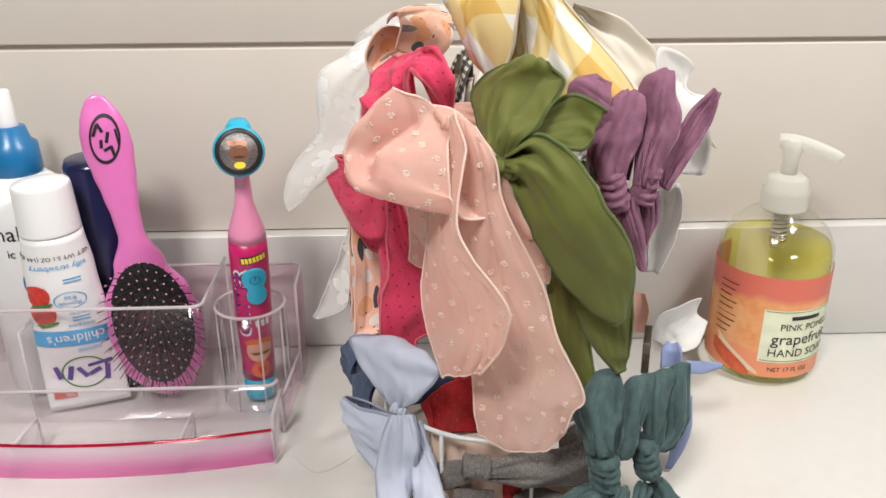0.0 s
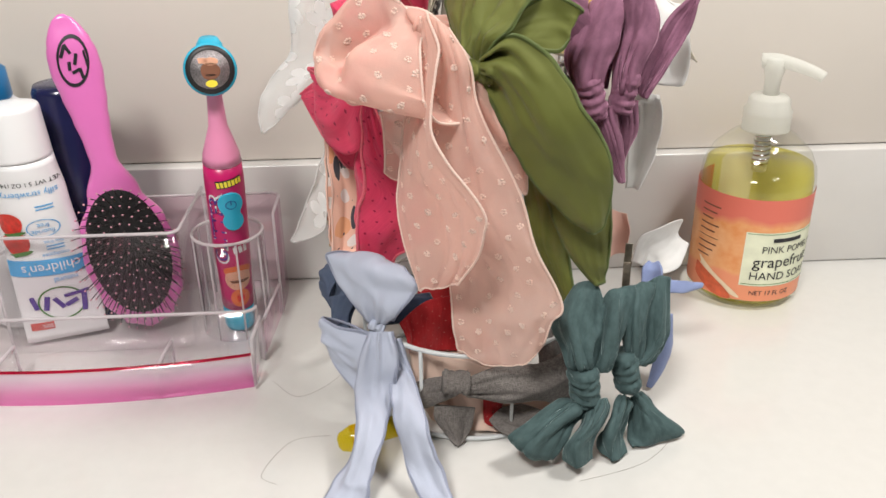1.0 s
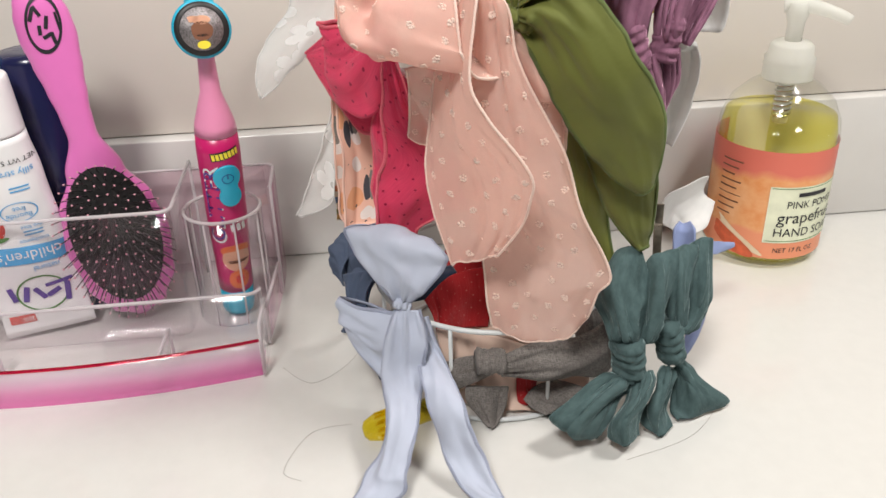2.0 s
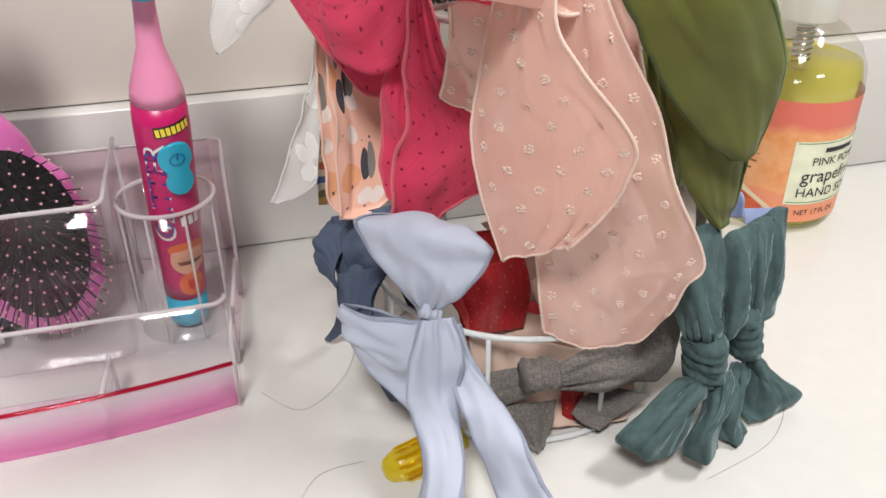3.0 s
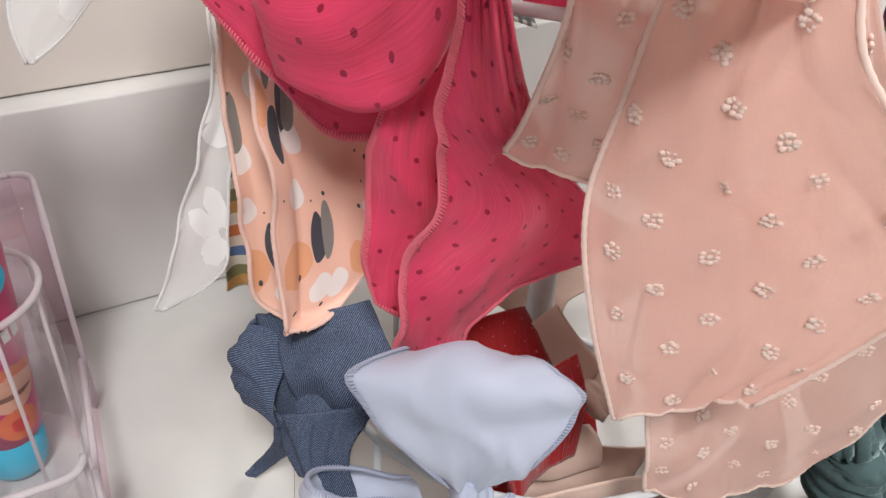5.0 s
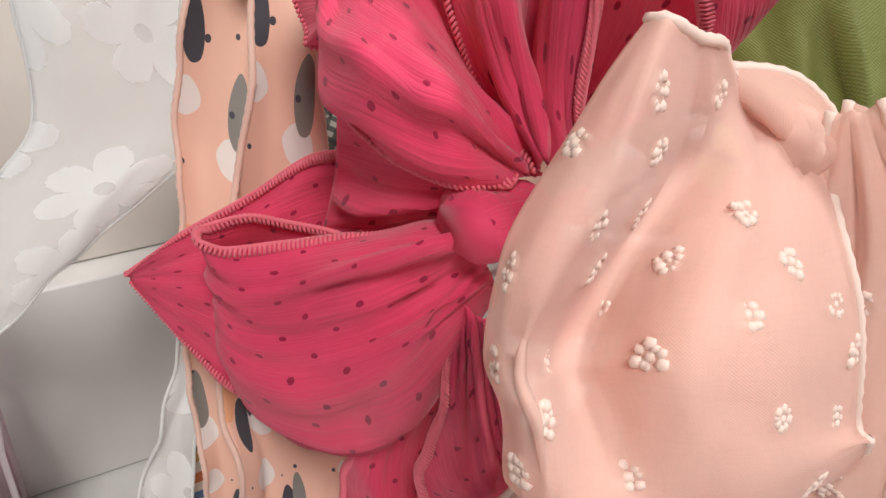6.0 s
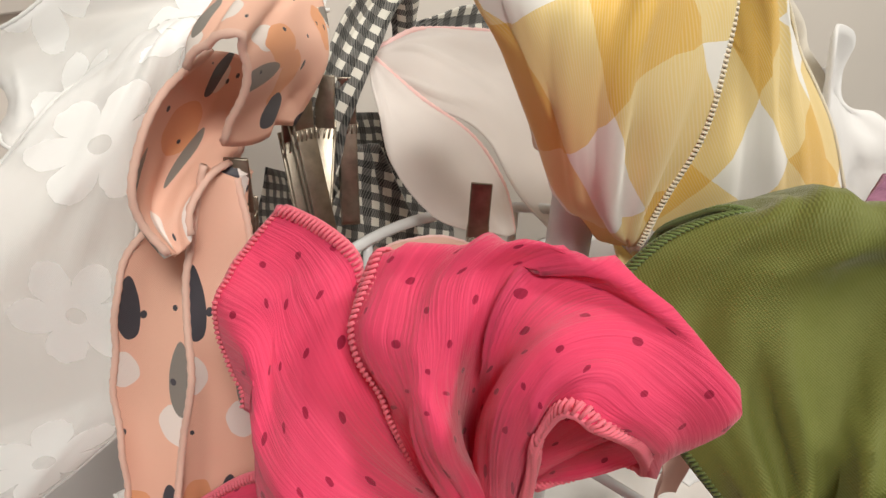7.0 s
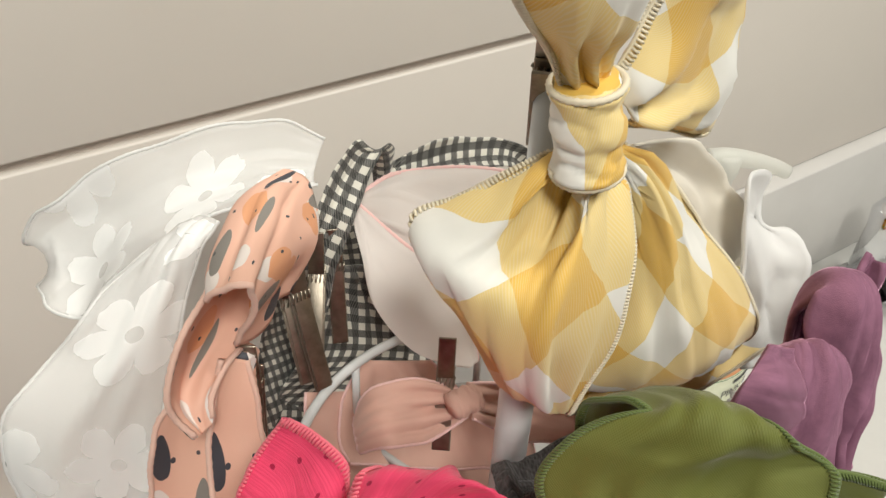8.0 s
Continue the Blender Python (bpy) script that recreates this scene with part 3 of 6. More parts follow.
ACRYLIC = acrylic("clear_acrylic", (0.995, 0.985, 0.99))
OMBRE = acrylic("pink_fading_acrylic", (0.995, 0.98, 0.99), (0.985, 0.40, 0.76), 0.026, 0.45)
BLUSHED = acrylic("blushed_acrylic", (0.985, 0.94, 0.965))
PINK_TINT = acrylic("pink_acrylic", (1.0, 0.80, 0.93))
ROSE = acrylic("rose_acrylic", (0.98, 0.87, 0.92))
# Whitish where the plastic is clear: the edges' gleam put into the colour.
RIM = cloth("acrylic_edge_gleam", (0.90, 0.86, 0.88), 0.72, 0.45, 0.03, 300, 0.0, 0.12, 0)
RED_EDGE = acrylic("red_edge", (0.85, 0.12, 0.25))
SOFT_PINK = plain("soft_pink_plastic", (0.84, 0.30, 0.50), 0.35, 0, 0.03, 30, 0, 0.2)
PINK_PLASTIC = plain("pink_plastic", (0.73, 0.18, 0.50), 0.28, 0, 0.03, 30, 0, 0.3)
BLACK = plain("black_rubber", (0.018, 0.017, 0.018), 0.45, 0, 0.2, 200, 0.05)
BRISTLE, TIP = plain("bristle_nylon", (0.03, 0.02, 0.025), 0.4), plain("bristle_tip", (0.62, 0.30, 0.36), 0.4)
INK_BLACK = plain("black_ink", (0.015, 0.015, 0.02), 0.5)
MAGENTA = plain("magenta_label", (0.56, 0.015, 0.14), 0.3, 0, 0.1, 60)
AQUA = plain("aqua_plastic", (0.02, 0.42, 0.62), 0.35, 0, 0.06, 60)
SKY = plain("light_blue_ink", (0.09, 0.40, 0.75), 0.5)
SKIN = plain("tan_ink", (0.78, 0.42, 0.28), 0.5)
ORANGE = plain("orange_ink", (0.75, 0.17, 0.05), 0.5)
YELLOW_INK = plain("yellow_ink", (0.90, 0.74, 0.06), 0.5)
PURPLE_INK = plain("purple_ink", (0.10, 0.05, 0.30), 0.5)
WHITE_INK = plain("white_ink", (0.85, 0.84, 0.85), 0.5)
WHITE_PLASTIC = plain("white_plastic", (0.84, 0.84, 0.85), 0.3, 0, 0.02, 20)
NAVY = plain("navy_plastic", (0.014, 0.016, 0.07), 0.25, 0, 0.1, 40, 0, 0.2)
BLUE_PLASTIC = plain("blue_plastic", (0.012, 0.16, 0.38), 0.3, 0, 0.05, 40)
BERRY, LEAF = plain("berry_ink", (0.68, 0.035, 0.02), 0.4, 0, 0.3, 300), plain("leaf_ink", (0.08, 0.22, 0.05), 0.5)
FROST = cloth("frosted_plastic", (0.88, 0.88, 0.84), 0.68, 0.5, 0.02, 200, 0.0, 0.3, 0)
SILVER = plain("glitter_silver", (0.35, 0.32, 0.33), 0.35, 0.7, 0.6, 1400, 0.4)
BROWN = plain("brown_ink", (0.22, 0.09, 0.05), 0.5)


def text_mesh(words, size, align="CENTER"):
    """Flat letters in the xy plane, cut fine enough to bend."""
    cu = bpy.data.curves.new("letters", "FONT")
    cu.body, cu.size, cu.align_x, cu.align_y, cu.resolution_u = words, size, align, "CENTER", 3
    ob = bpy.data.objects.new("letters", cu)
    me = bpy.data.meshes.new_from_object(ob)
    bpy.data.objects.remove(ob)
    bpy.data.curves.remove(cu)
    bm = bmesh.new()
    bm.from_mesh(me)
    bpy.data.meshes.remove(me)
    return bm


def disc2(cx, cy, rx, ry, hole=0.0, n=40, wob=0.0):
    """A flat oval, or an oval ring where hole is the inner share."""
    bm = bmesh.new()
    rings = [hole + (1 - hole) * k / 4 for k in range(5)]
    grid = [[bm.verts.new((cx + rx * r * (1 + wob * math.sin(3 * a + 1)) * math.cos(a), cy + ry * r * (1 + wob * math.cos(2 * a)) * math.sin(a), 0)) for a in [6.28318 * k / n for k in range(n)]] for r in rings if r > 0]
    for a, b in zip(grid, grid[1:]):
        for k in range(n):
            bm.faces.new((a[k], b[k], b[(k + 1) % n], a[(k + 1) % n]))
    if not hole:
        bm.faces.new(grid[0])
    return bm


def rect2(x0, x1, y0, y1, nx=16, ny=8):
    bm = bmesh.new()
    g = [[bm.verts.new((x0 + (x1 - x0) * i / nx, y0 + (y1 - y0) * j / ny, 0)) for i in range(nx + 1)] for j in range(ny + 1)]
    for j in range(ny):
        for i in range(nx):
            bm.faces.new((g[j][i], g[j][i + 1], g[j + 1][i + 1], g[j + 1][i]))
    return bm


def lay(name, flat, surf, material, parent, lift=0.0003, turn=0.0, at=(0, 0), label=""):
    """Prints a flat shape on a surface: surf(x, y) gives place and normal."""
    c, s = math.cos(radians(turn)), math.sin(radians(turn))
    for v in flat.verts:
        x, y = v.co.x * c - v.co.y * s + at[0], v.co.x * s + v.co.y * c + at[1]
        p, nor = surf(x, y)
        v.co = p + nor * lift
    return part(name, flat, material, parent, label)


def around(axis_m, radius, face):
    """A surface round an axis: x runs round from the heading face, y up the axis."""
    def surf(x, y):
        a = face + x / radius(y)
        nor = Vector((math.cos(a), math.sin(a), 0))
        return axis_m @ (nor * radius(y) + Vector((0, 0, y))), (axis_m.to_3x3() @ nor).normalized()
    return surf


def wall_bm(path, z0, z1, thick=0.0022):
    """An upright sheet of plastic along a plan path."""
    bm = bmesh.new()
    pts = [Vector((*p, 0)) for p in path]
    rows = []
    for i, p in enumerate(pts):
        d = (pts[min(i + 1, len(pts) - 1)] - pts[max(i - 1, 0)]).normalized()
        n = Vector((-d.y, d.x, 0)) * thick / 2
        top = z1(i / (len(pts) - 1)) if callable(z1) else z1
        rows.append([bm.verts.new(p + n + Vector((0, 0, z0))), bm.verts.new(p - n + Vector((0, 0, z0))), bm.verts.new(p - n + Vector((0, 0, top))), bm.verts.new(p + n + Vector((0, 0, top)))])
    for a, b in zip(rows, rows[1:]):
        for k in range(4):
            bm.faces.new((a[k], a[(k + 1) % 4], b[(k + 1) % 4], b[k]))
    bm.faces.new(rows[0][::-1])
    bm.faces.new(rows[-1])
    return bm


def arc(cx, cy, r, a0, a1, n=12):
    return [(cx + r * math.cos(radians(a0 + (a1 - a0) * k / n)), cy + r * math.sin(radians(a0 + (a1 - a0) * k / n))) for k in range(n + 1)]


def organizer():
    o = thing("organizer_tray", (0, 0, 0), "clear acrylic vanity organizer with a pink fading base", "organizer")
    left = -0.30
    front = [(left + (-0.012 - left) * k / 24, 0.603 + 0.013 * ((left + (-0.012 - left) * k / 24 + 0.135) / 0.125) ** 2) for k in range(25)]
    bm = bmesh.new()
    lo, hi = [], []
    for x, y in front:
        lo.append((bm.verts.new((x, y, 0.001)), bm.verts.new((x, 0.765, 0.001))))
        hi.append((bm.verts.new((x, y, 0.0035)), bm.verts.new((x, 0.765, 0.0035))))
    for k in range(24):
        bm.faces.new((hi[k][0], hi[k + 1][0], hi[k + 1][1], hi[k][1]))
        bm.faces.new((lo[k][0], lo[k + 1][0], hi[k + 1][0], hi[k][0]))
    base = part("base", bm, BLUSHED, o, "faintly pink clear base", False)
    base.visible_shadow = False
    floor_bm = bmesh.new()
    strip = [(floor_bm.verts.new((x, y + 0.002, 0.0042)), floor_bm.verts.new((x, 0.6435, 0.0042))) for x, y in front]
    for a, b in zip(strip, strip[1:]):
        floor_bm.faces.new((a[0], b[0], b[1], a[1]))
    part("tinted_floor", floor_bm, PINK_TINT, o, "pink tinted front floor").visible_shadow = False
    walls = (
        ("front_panel", front, 0.0036, 0.030, OMBRE),
        ("step_panel", [(left, 0.645), (-0.028, 0.645)] + arc(-0.020, 0.653, 0.008, -90, 0, 6), 0.0036, 0.048, ACRYLIC),
        ("tall_panel", [(left, 0.672), (-0.076, 0.672)] + arc(-0.074, 0.680, 0.008, -90, 0, 8) + [(-0.066, 0.762)], 0.0036, 0.100, ACRYLIC),
        ("back_panel", [(left, 0.766), (-0.012, 0.766)] + arc(-0.012, 0.758, 0.008, 90, 0, 6) + [(-0.004, 0.722)], 0.0036, 0.092, ROSE),
        ("side_panel", [(-0.011, 0.618), (-0.010, 0.652)], 0.0036, 0.040, ACRYLIC),
        ("side_panel", [(-0.010, 0.6585), (-0.005, 0.720)], 0.0036, 0.030, ROSE),
        ("divider", [(-0.076, 0.607), (-0.074, 0.6435)], 0.0036, 0.027, ACRYLIC),
        ("divider", [(-0.190, 0.607), (-0.186, 0.6435)], 0.0036, 0.027, ACRYLIC),
        ("divider", [(-0.202, 0.674), (-0.202, 0.764)], 0.0036, 0.080, ACRYLIC),
        ("cup", arc(-0.037, 0.7045, 0.0265, 180, 540, 48), 0.0036, 0.086, ACRYLIC),
    )
    for name, path, z0, z1, mat in walls:
        w = part(name, wall_bm(path, z0, z1), mat, o)
        w.visible_shadow = False
        rim = tube_bm([(x, y, z1) for x, y in path], 0.0013, 6)
        part("rim", rim, RED_EDGE if name == "front_panel" else RIM, w)
        if name == "cup":
            # Pale bars up the cup's vertical edges stand in for their highlights.
            for x, y in path[3::6]:
                part("edge", tube_bm([(x, y, z0), (x, y, z1)], 0.0008, 6), RIM, w)
        else:
            for end in (path[0], path[-1]):
                part("edge", tube_bm([(end[0], end[1], z0), (end[0], end[1], z1)], 0.0012, 6), RIM, w)
    return o


def frame_from(b, t, face):
    """A pose at b whose z runs to t and whose -y looks to face."""
    z = (Vector(t) - Vector(b)).normalized()
    y = -(Vector(face) - Vector(b))
    x = y.cross(z).normalized()
    y = z.cross(x)
    return Matrix.Translation(b) @ Matrix((x, y, z)).transposed().to_4x4()


def curve_at(rows, s):
    for (a, u), (b, v) in zip(rows, rows[1:]):
        if s <= b:
            f = (s - a) / (b - a)
            f = f * f * (3 - 2 * f)
            return u + (v - u) * f
    return rows[-1][1]


def hairbrush():
    o = thing("hair_brush", (0, 0, 0), "bright pink paddle hairbrush with black bristle cushion, standing in the organizer", "hairbrush")
    m = frame_from((-0.1050, 0.703, 0.0075), (-0.1320, 0.712, 0.250), (0.02, 0.12, 0.30))
    length = 0.243
    half = ((0, 0.004), (0.03, 0.019), (0.12, 0.031), (0.25, 0.0355), (0.36, 0.031), (0.46, 0.019), (0.57, 0.0095), (0.63, 0.0102), (0.70, 0.0125), (0.77, 0.0152), (0.84, 0.0174), (0.89, 0.0168), (0.93, 0.0143), (0.96, 0.0112), (0.985, 0.0070), (1, 0.002))
    deep = ((0, 0.003), (0.08, 0.008), (0.45, 0.0085), (0.6, 0.0085), (0.9, 0.0075), (1, 0.002))
    bm = bmesh.new()
    rings = []
    for i in range(73):
        s = i / 72
        w, d = curve_at(half, s), curve_at(deep, s)
        row = []
        for k in range(28):
            a = 6.28318 * k / 28
            ca, sa = math.cos(a), math.sin(a)
            row.append(bm.verts.new(m @ Vector((w * math.copysign(abs(ca) ** 0.75, ca), d * math.copysign(abs(sa) ** 0.75, sa), s * length))))
        rings.append(row)
    for a, b in zip(rings, rings[1:]):
        for k in range(28):
            bm.faces.new((a[k], a[(k + 1) % 28], b[(k + 1) % 28], b[k]))
    bm.faces.new(rings[0][::-1])
    bm.faces.new(rings[-1])
    body = part("handle", bm, PINK_PLASTIC, o, "glossy pink handle")

    def dome(u, v):
        x, z = 0.0292 * u, 0.066 + 0.051 * v
        return Vector((x, -0.0085 - 0.0045 * max(0, 1 - u * u - v * v), z))

    bm = bmesh.new()
    rings = [[bm.verts.new(m @ dome(r * math.cos(a), r * math.sin(a))) for a in [6.28318 * k / 40 for k in range(40)]] for r in (1.0, 0.93, 0.8, 0.6, 0.35, 0.1)]
    for a, b in zip(rings, rings[1:]):
        for k in range(40):
            bm.faces.new((a[k], a[(k + 1) % 40], b[(k + 1) % 40], b[k]))
    bm.faces.new(rings[-1])
    cushion = part("cushion", bm, BLACK, o, "black rubber cushion")
    pins, tips = bmesh.new(), bmesh.new()
    for r, n in ((0.04, 2), (0.14, 6), (0.26, 11), (0.38, 16), (0.50, 21), (0.61, 26), (0.72, 31), (0.83, 36), (0.93, 42)):
        for k in range(n):
            a = 6.28318 * k / n + r * 9
            u, v = r * math.cos(a), r * math.sin(a)
            p = dome(u, v)
            d = Vector((0.75 * u, -1, 0.6 * v)).normalized()
            q = p + d * 0.0185
            tube_bm([m @ p, m @ q], 0.00038, 5, bm=pins)
            bmesh.ops.create_icosphere(tips, subdivisions=1, radius=0.00085, matrix=m @ Matrix.Translation(q))
    tagged(part("bristle", pins, BRISTLE, cushion), kind="stuff")
    tagged(part("bristle_tip", tips, TIP, cushion, "pink ball tips"), kind="stuff")

    def face(x, y):
        s = y / length
        w, d = curve_at(half, s), curve_at(deep, s)
        f = max(0.0, 1 - (abs(x) / w) ** 2.67) ** 0.375
        return m @ Vector((x, -d * f, y)), (m.to_3x3() @ Vector((0, -1, 0)))

    lay("logo_ring", disc2(0, 0, 0.018, 0.0105, 0.86), face, INK_BLACK, body, 0.0004, 78, (0.0002, 0.212))
    for x, y, a, w in ((-0.005, 0.219, 62, 0.0085), (-0.0015, 0.2205, 110, 0.007), (0.002, 0.213, 70, 0.008), (0.0005, 0.205, 20, 0.006), (0.0035, 0.203, 95, 0.0075), (-0.003, 0.209, 80, 0.006)):
        lay("logo_stroke", rect2(-w / 2, w / 2, -0.0011, 0.0011), face, INK_BLACK, body, 0.0004, a, (x, y))
    lay("logo_bar", rect2(-0.006, 0.006, -0.0007, 0.0007), face, INK_BLACK, body, 0.0004, 90, (0.0085, 0.212))


def toothbrush():
    o = thing("electric_toothbrush", (0, 0, 0), "pink battery toothbrush with a round turquoise cap, upright in the cup", "toothbrush")
    m = frame_from((-0.0360, 0.705, 0.004), (-0.0255, 0.672, 0.24), (0.05, 0.12, 0.34))

    def body_r(y):
        return curve_at(((0, 0.0115), (0.03, 0.0122), (0.09, 0.0138), (0.135, 0.0142), (0.147, 0.0135)), y)

    def lathe(profile):
        bm = lathe_bm(profile, 40)
        bmesh.ops.transform(bm, matrix=m, verts=bm.verts)
        return bm

    body = part("handle", lathe([(body_r(y), y) for y in [0.022 + 0.0125 * k for k in range(11)]]), MAGENTA, o, "magenta printed handle")
    part("base_cap", lathe([(0.009, 0), (0.011, 0.001), (0.0117, 0.004), (0.0118, 0.0215)]), AQUA, o, "light blue end cap")
    part("neck", lathe([(0.0137, 0.1473), (0.0128, 0.154), (0.0095, 0.165), (0.0065, 0.175), (0.0055, 0.19), (0.0045, 0.212), (0.004, 0.220)]), SOFT_PINK, o, "pink neck")
    c = m @ Vector((0, -0.008, 0.2185))
    fm = Matrix.Translation(c) @ (Vector((0.07, 0.12, 0.34)) - c).to_track_quat("Z", "Y").to_matrix().to_4x4()
    for name, prof, mat, lab in (("cap", [(0.010, -0.012), (0.0155, -0.010), (0.0172, -0.004), (0.0172, 0.002), (0.0160, 0.0036)], AQUA, "turquoise head cap"), ("bezel", [(0.0158, 0.003), (0.0156, 0.0046), (0.0126, 0.0046)], BLACK, "black rim"), ("picture_disc", [(0.0126, 0.004), (0.0125, 0.0047), (0.001, 0.0049)], SILVER, "glittery printed disc")):
        bm = lathe_bm(prof, 48)
        bmesh.ops.transform(bm, matrix=fm, verts=bm.verts)
        disc = part(name, bm, mat, o, lab)
    bm = lathe_bm([(0.0105, 0), (0.0085, 0.012), (0.006, 0.016)], 32)
    bmesh.ops.transform(bm, matrix=Matrix.Translation(m @ Vector((0, 0.004, 0.2195))) @ m.to_3x3().to_4x4(), verts=bm.verts)
    part("cap_stub", bm, AQUA, o)
    flat = lambda x, y: (fm @ Vector((x, y, 0.0049)), fm.to_3x3() @ Vector((0, 0, 1)))
    for d, mat in ((disc2(0, -0.001, 0.0062, 0.0058, wob=0.05), BROWN), (disc2(0.0005, 0.0052, 0.0052, 0.0026), SKIN), (disc2(0, -0.009, 0.0038, 0.0024), YELLOW_INK), (disc2(-0.0045, 0.006, 0.0030, 0.0022, wob=0.2), SKIN), (disc2(0.0002, -0.0035, 0.0035, 0.0008), BLACK)):
        lay("print", d, flat, mat, disc, 0.0002)
    surf = around(m, body_r, radians(-90))
    lay("word", text_mesh("GLITTER", 0.0165), surf, WHITE_INK, body, 0.00035, 90, (-0.0065, 0.097), "white lettering")
    lay("word", text_mesh("GLITTER", 0.0148), surf, PURPLE_INK, body, 0.0006, 90, (-0.0068, 0.097))
    lay("name_plate", rect2(-0.0095, 0.0095, -0.003, 0.003), surf, INK_BLACK, body, 0.0004, 8, (0.004, 0.136))
    for k in range(7):
        lay("name_bar", rect2(-0.001, 0.001, -0.0022, 0.0022, 2, 2), surf, YELLOW_INK, body, 0.0007, 8, (-0.0036 + 0.0026 * k, 0.1348 + 0.00036 * k))
    for x, y, r in ((0.0035, 0.1195, 0.0082), (0.0045, 0.1050, 0.0066), (0.004, 0.112, 0.0052)):
        d = disc2(0, 0, r, r)
        lay("button", d, surf, AQUA, body, 0.0022 if r > 0.006 else 0.0021, 0, (x, y), "turquoise power button")
        edge = tube_bm([surf(x + r * math.cos(6.28318 * k / 40), y + r * math.sin(6.28318 * k / 40))[0] + surf(x, y)[1] * 0.001 for k in range(40)], 0.0013, 6, True)
        part("button_edge", edge, AQUA, body)
    lay("power_mark", disc2(0, 0, 0.0036, 0.0036, 0.8), surf, BLUE_PLASTIC, body, 0.0026, 0, (0.0035, 0.1195))
    lay("power_mark", rect2(-0.0005, 0.0005, 0, 0.004, 2, 2), surf, BLUE_PLASTIC, body, 0.0027, 0, (0.0035, 0.1195))
    for k in range(3):
        lay("print_bar", rect2(-0.0014, 0.0014, -0.003, 0.003, 2, 2), surf, WHITE_INK, body, 0.0004, 5, (0.003 + 0.004 * k, 0.079))
    for d, mat, lift in ((disc2(0.0035, 0.052, 0.0105, 0.0105), SKIN, 3), (disc2(0.0035, 0.0595, 0.0112, 0.0052), ORANGE, 4), (disc2(0.0035, 0.0565, 0.0098, 0.0030), SKIN, 5), (disc2(0.0035, 0.034, 0.0075, 0.0085), ORANGE, 3), (disc2(0.0035, 0.0500, 0.0072, 0.0016, wob=0.15), BROWN, 6), (disc2(0.0035, 0.0340, 0.0030, 0.0040, wob=0.1), BERRY, 6)):
        lay("print", d, surf, mat, body, 0.0001 * lift)


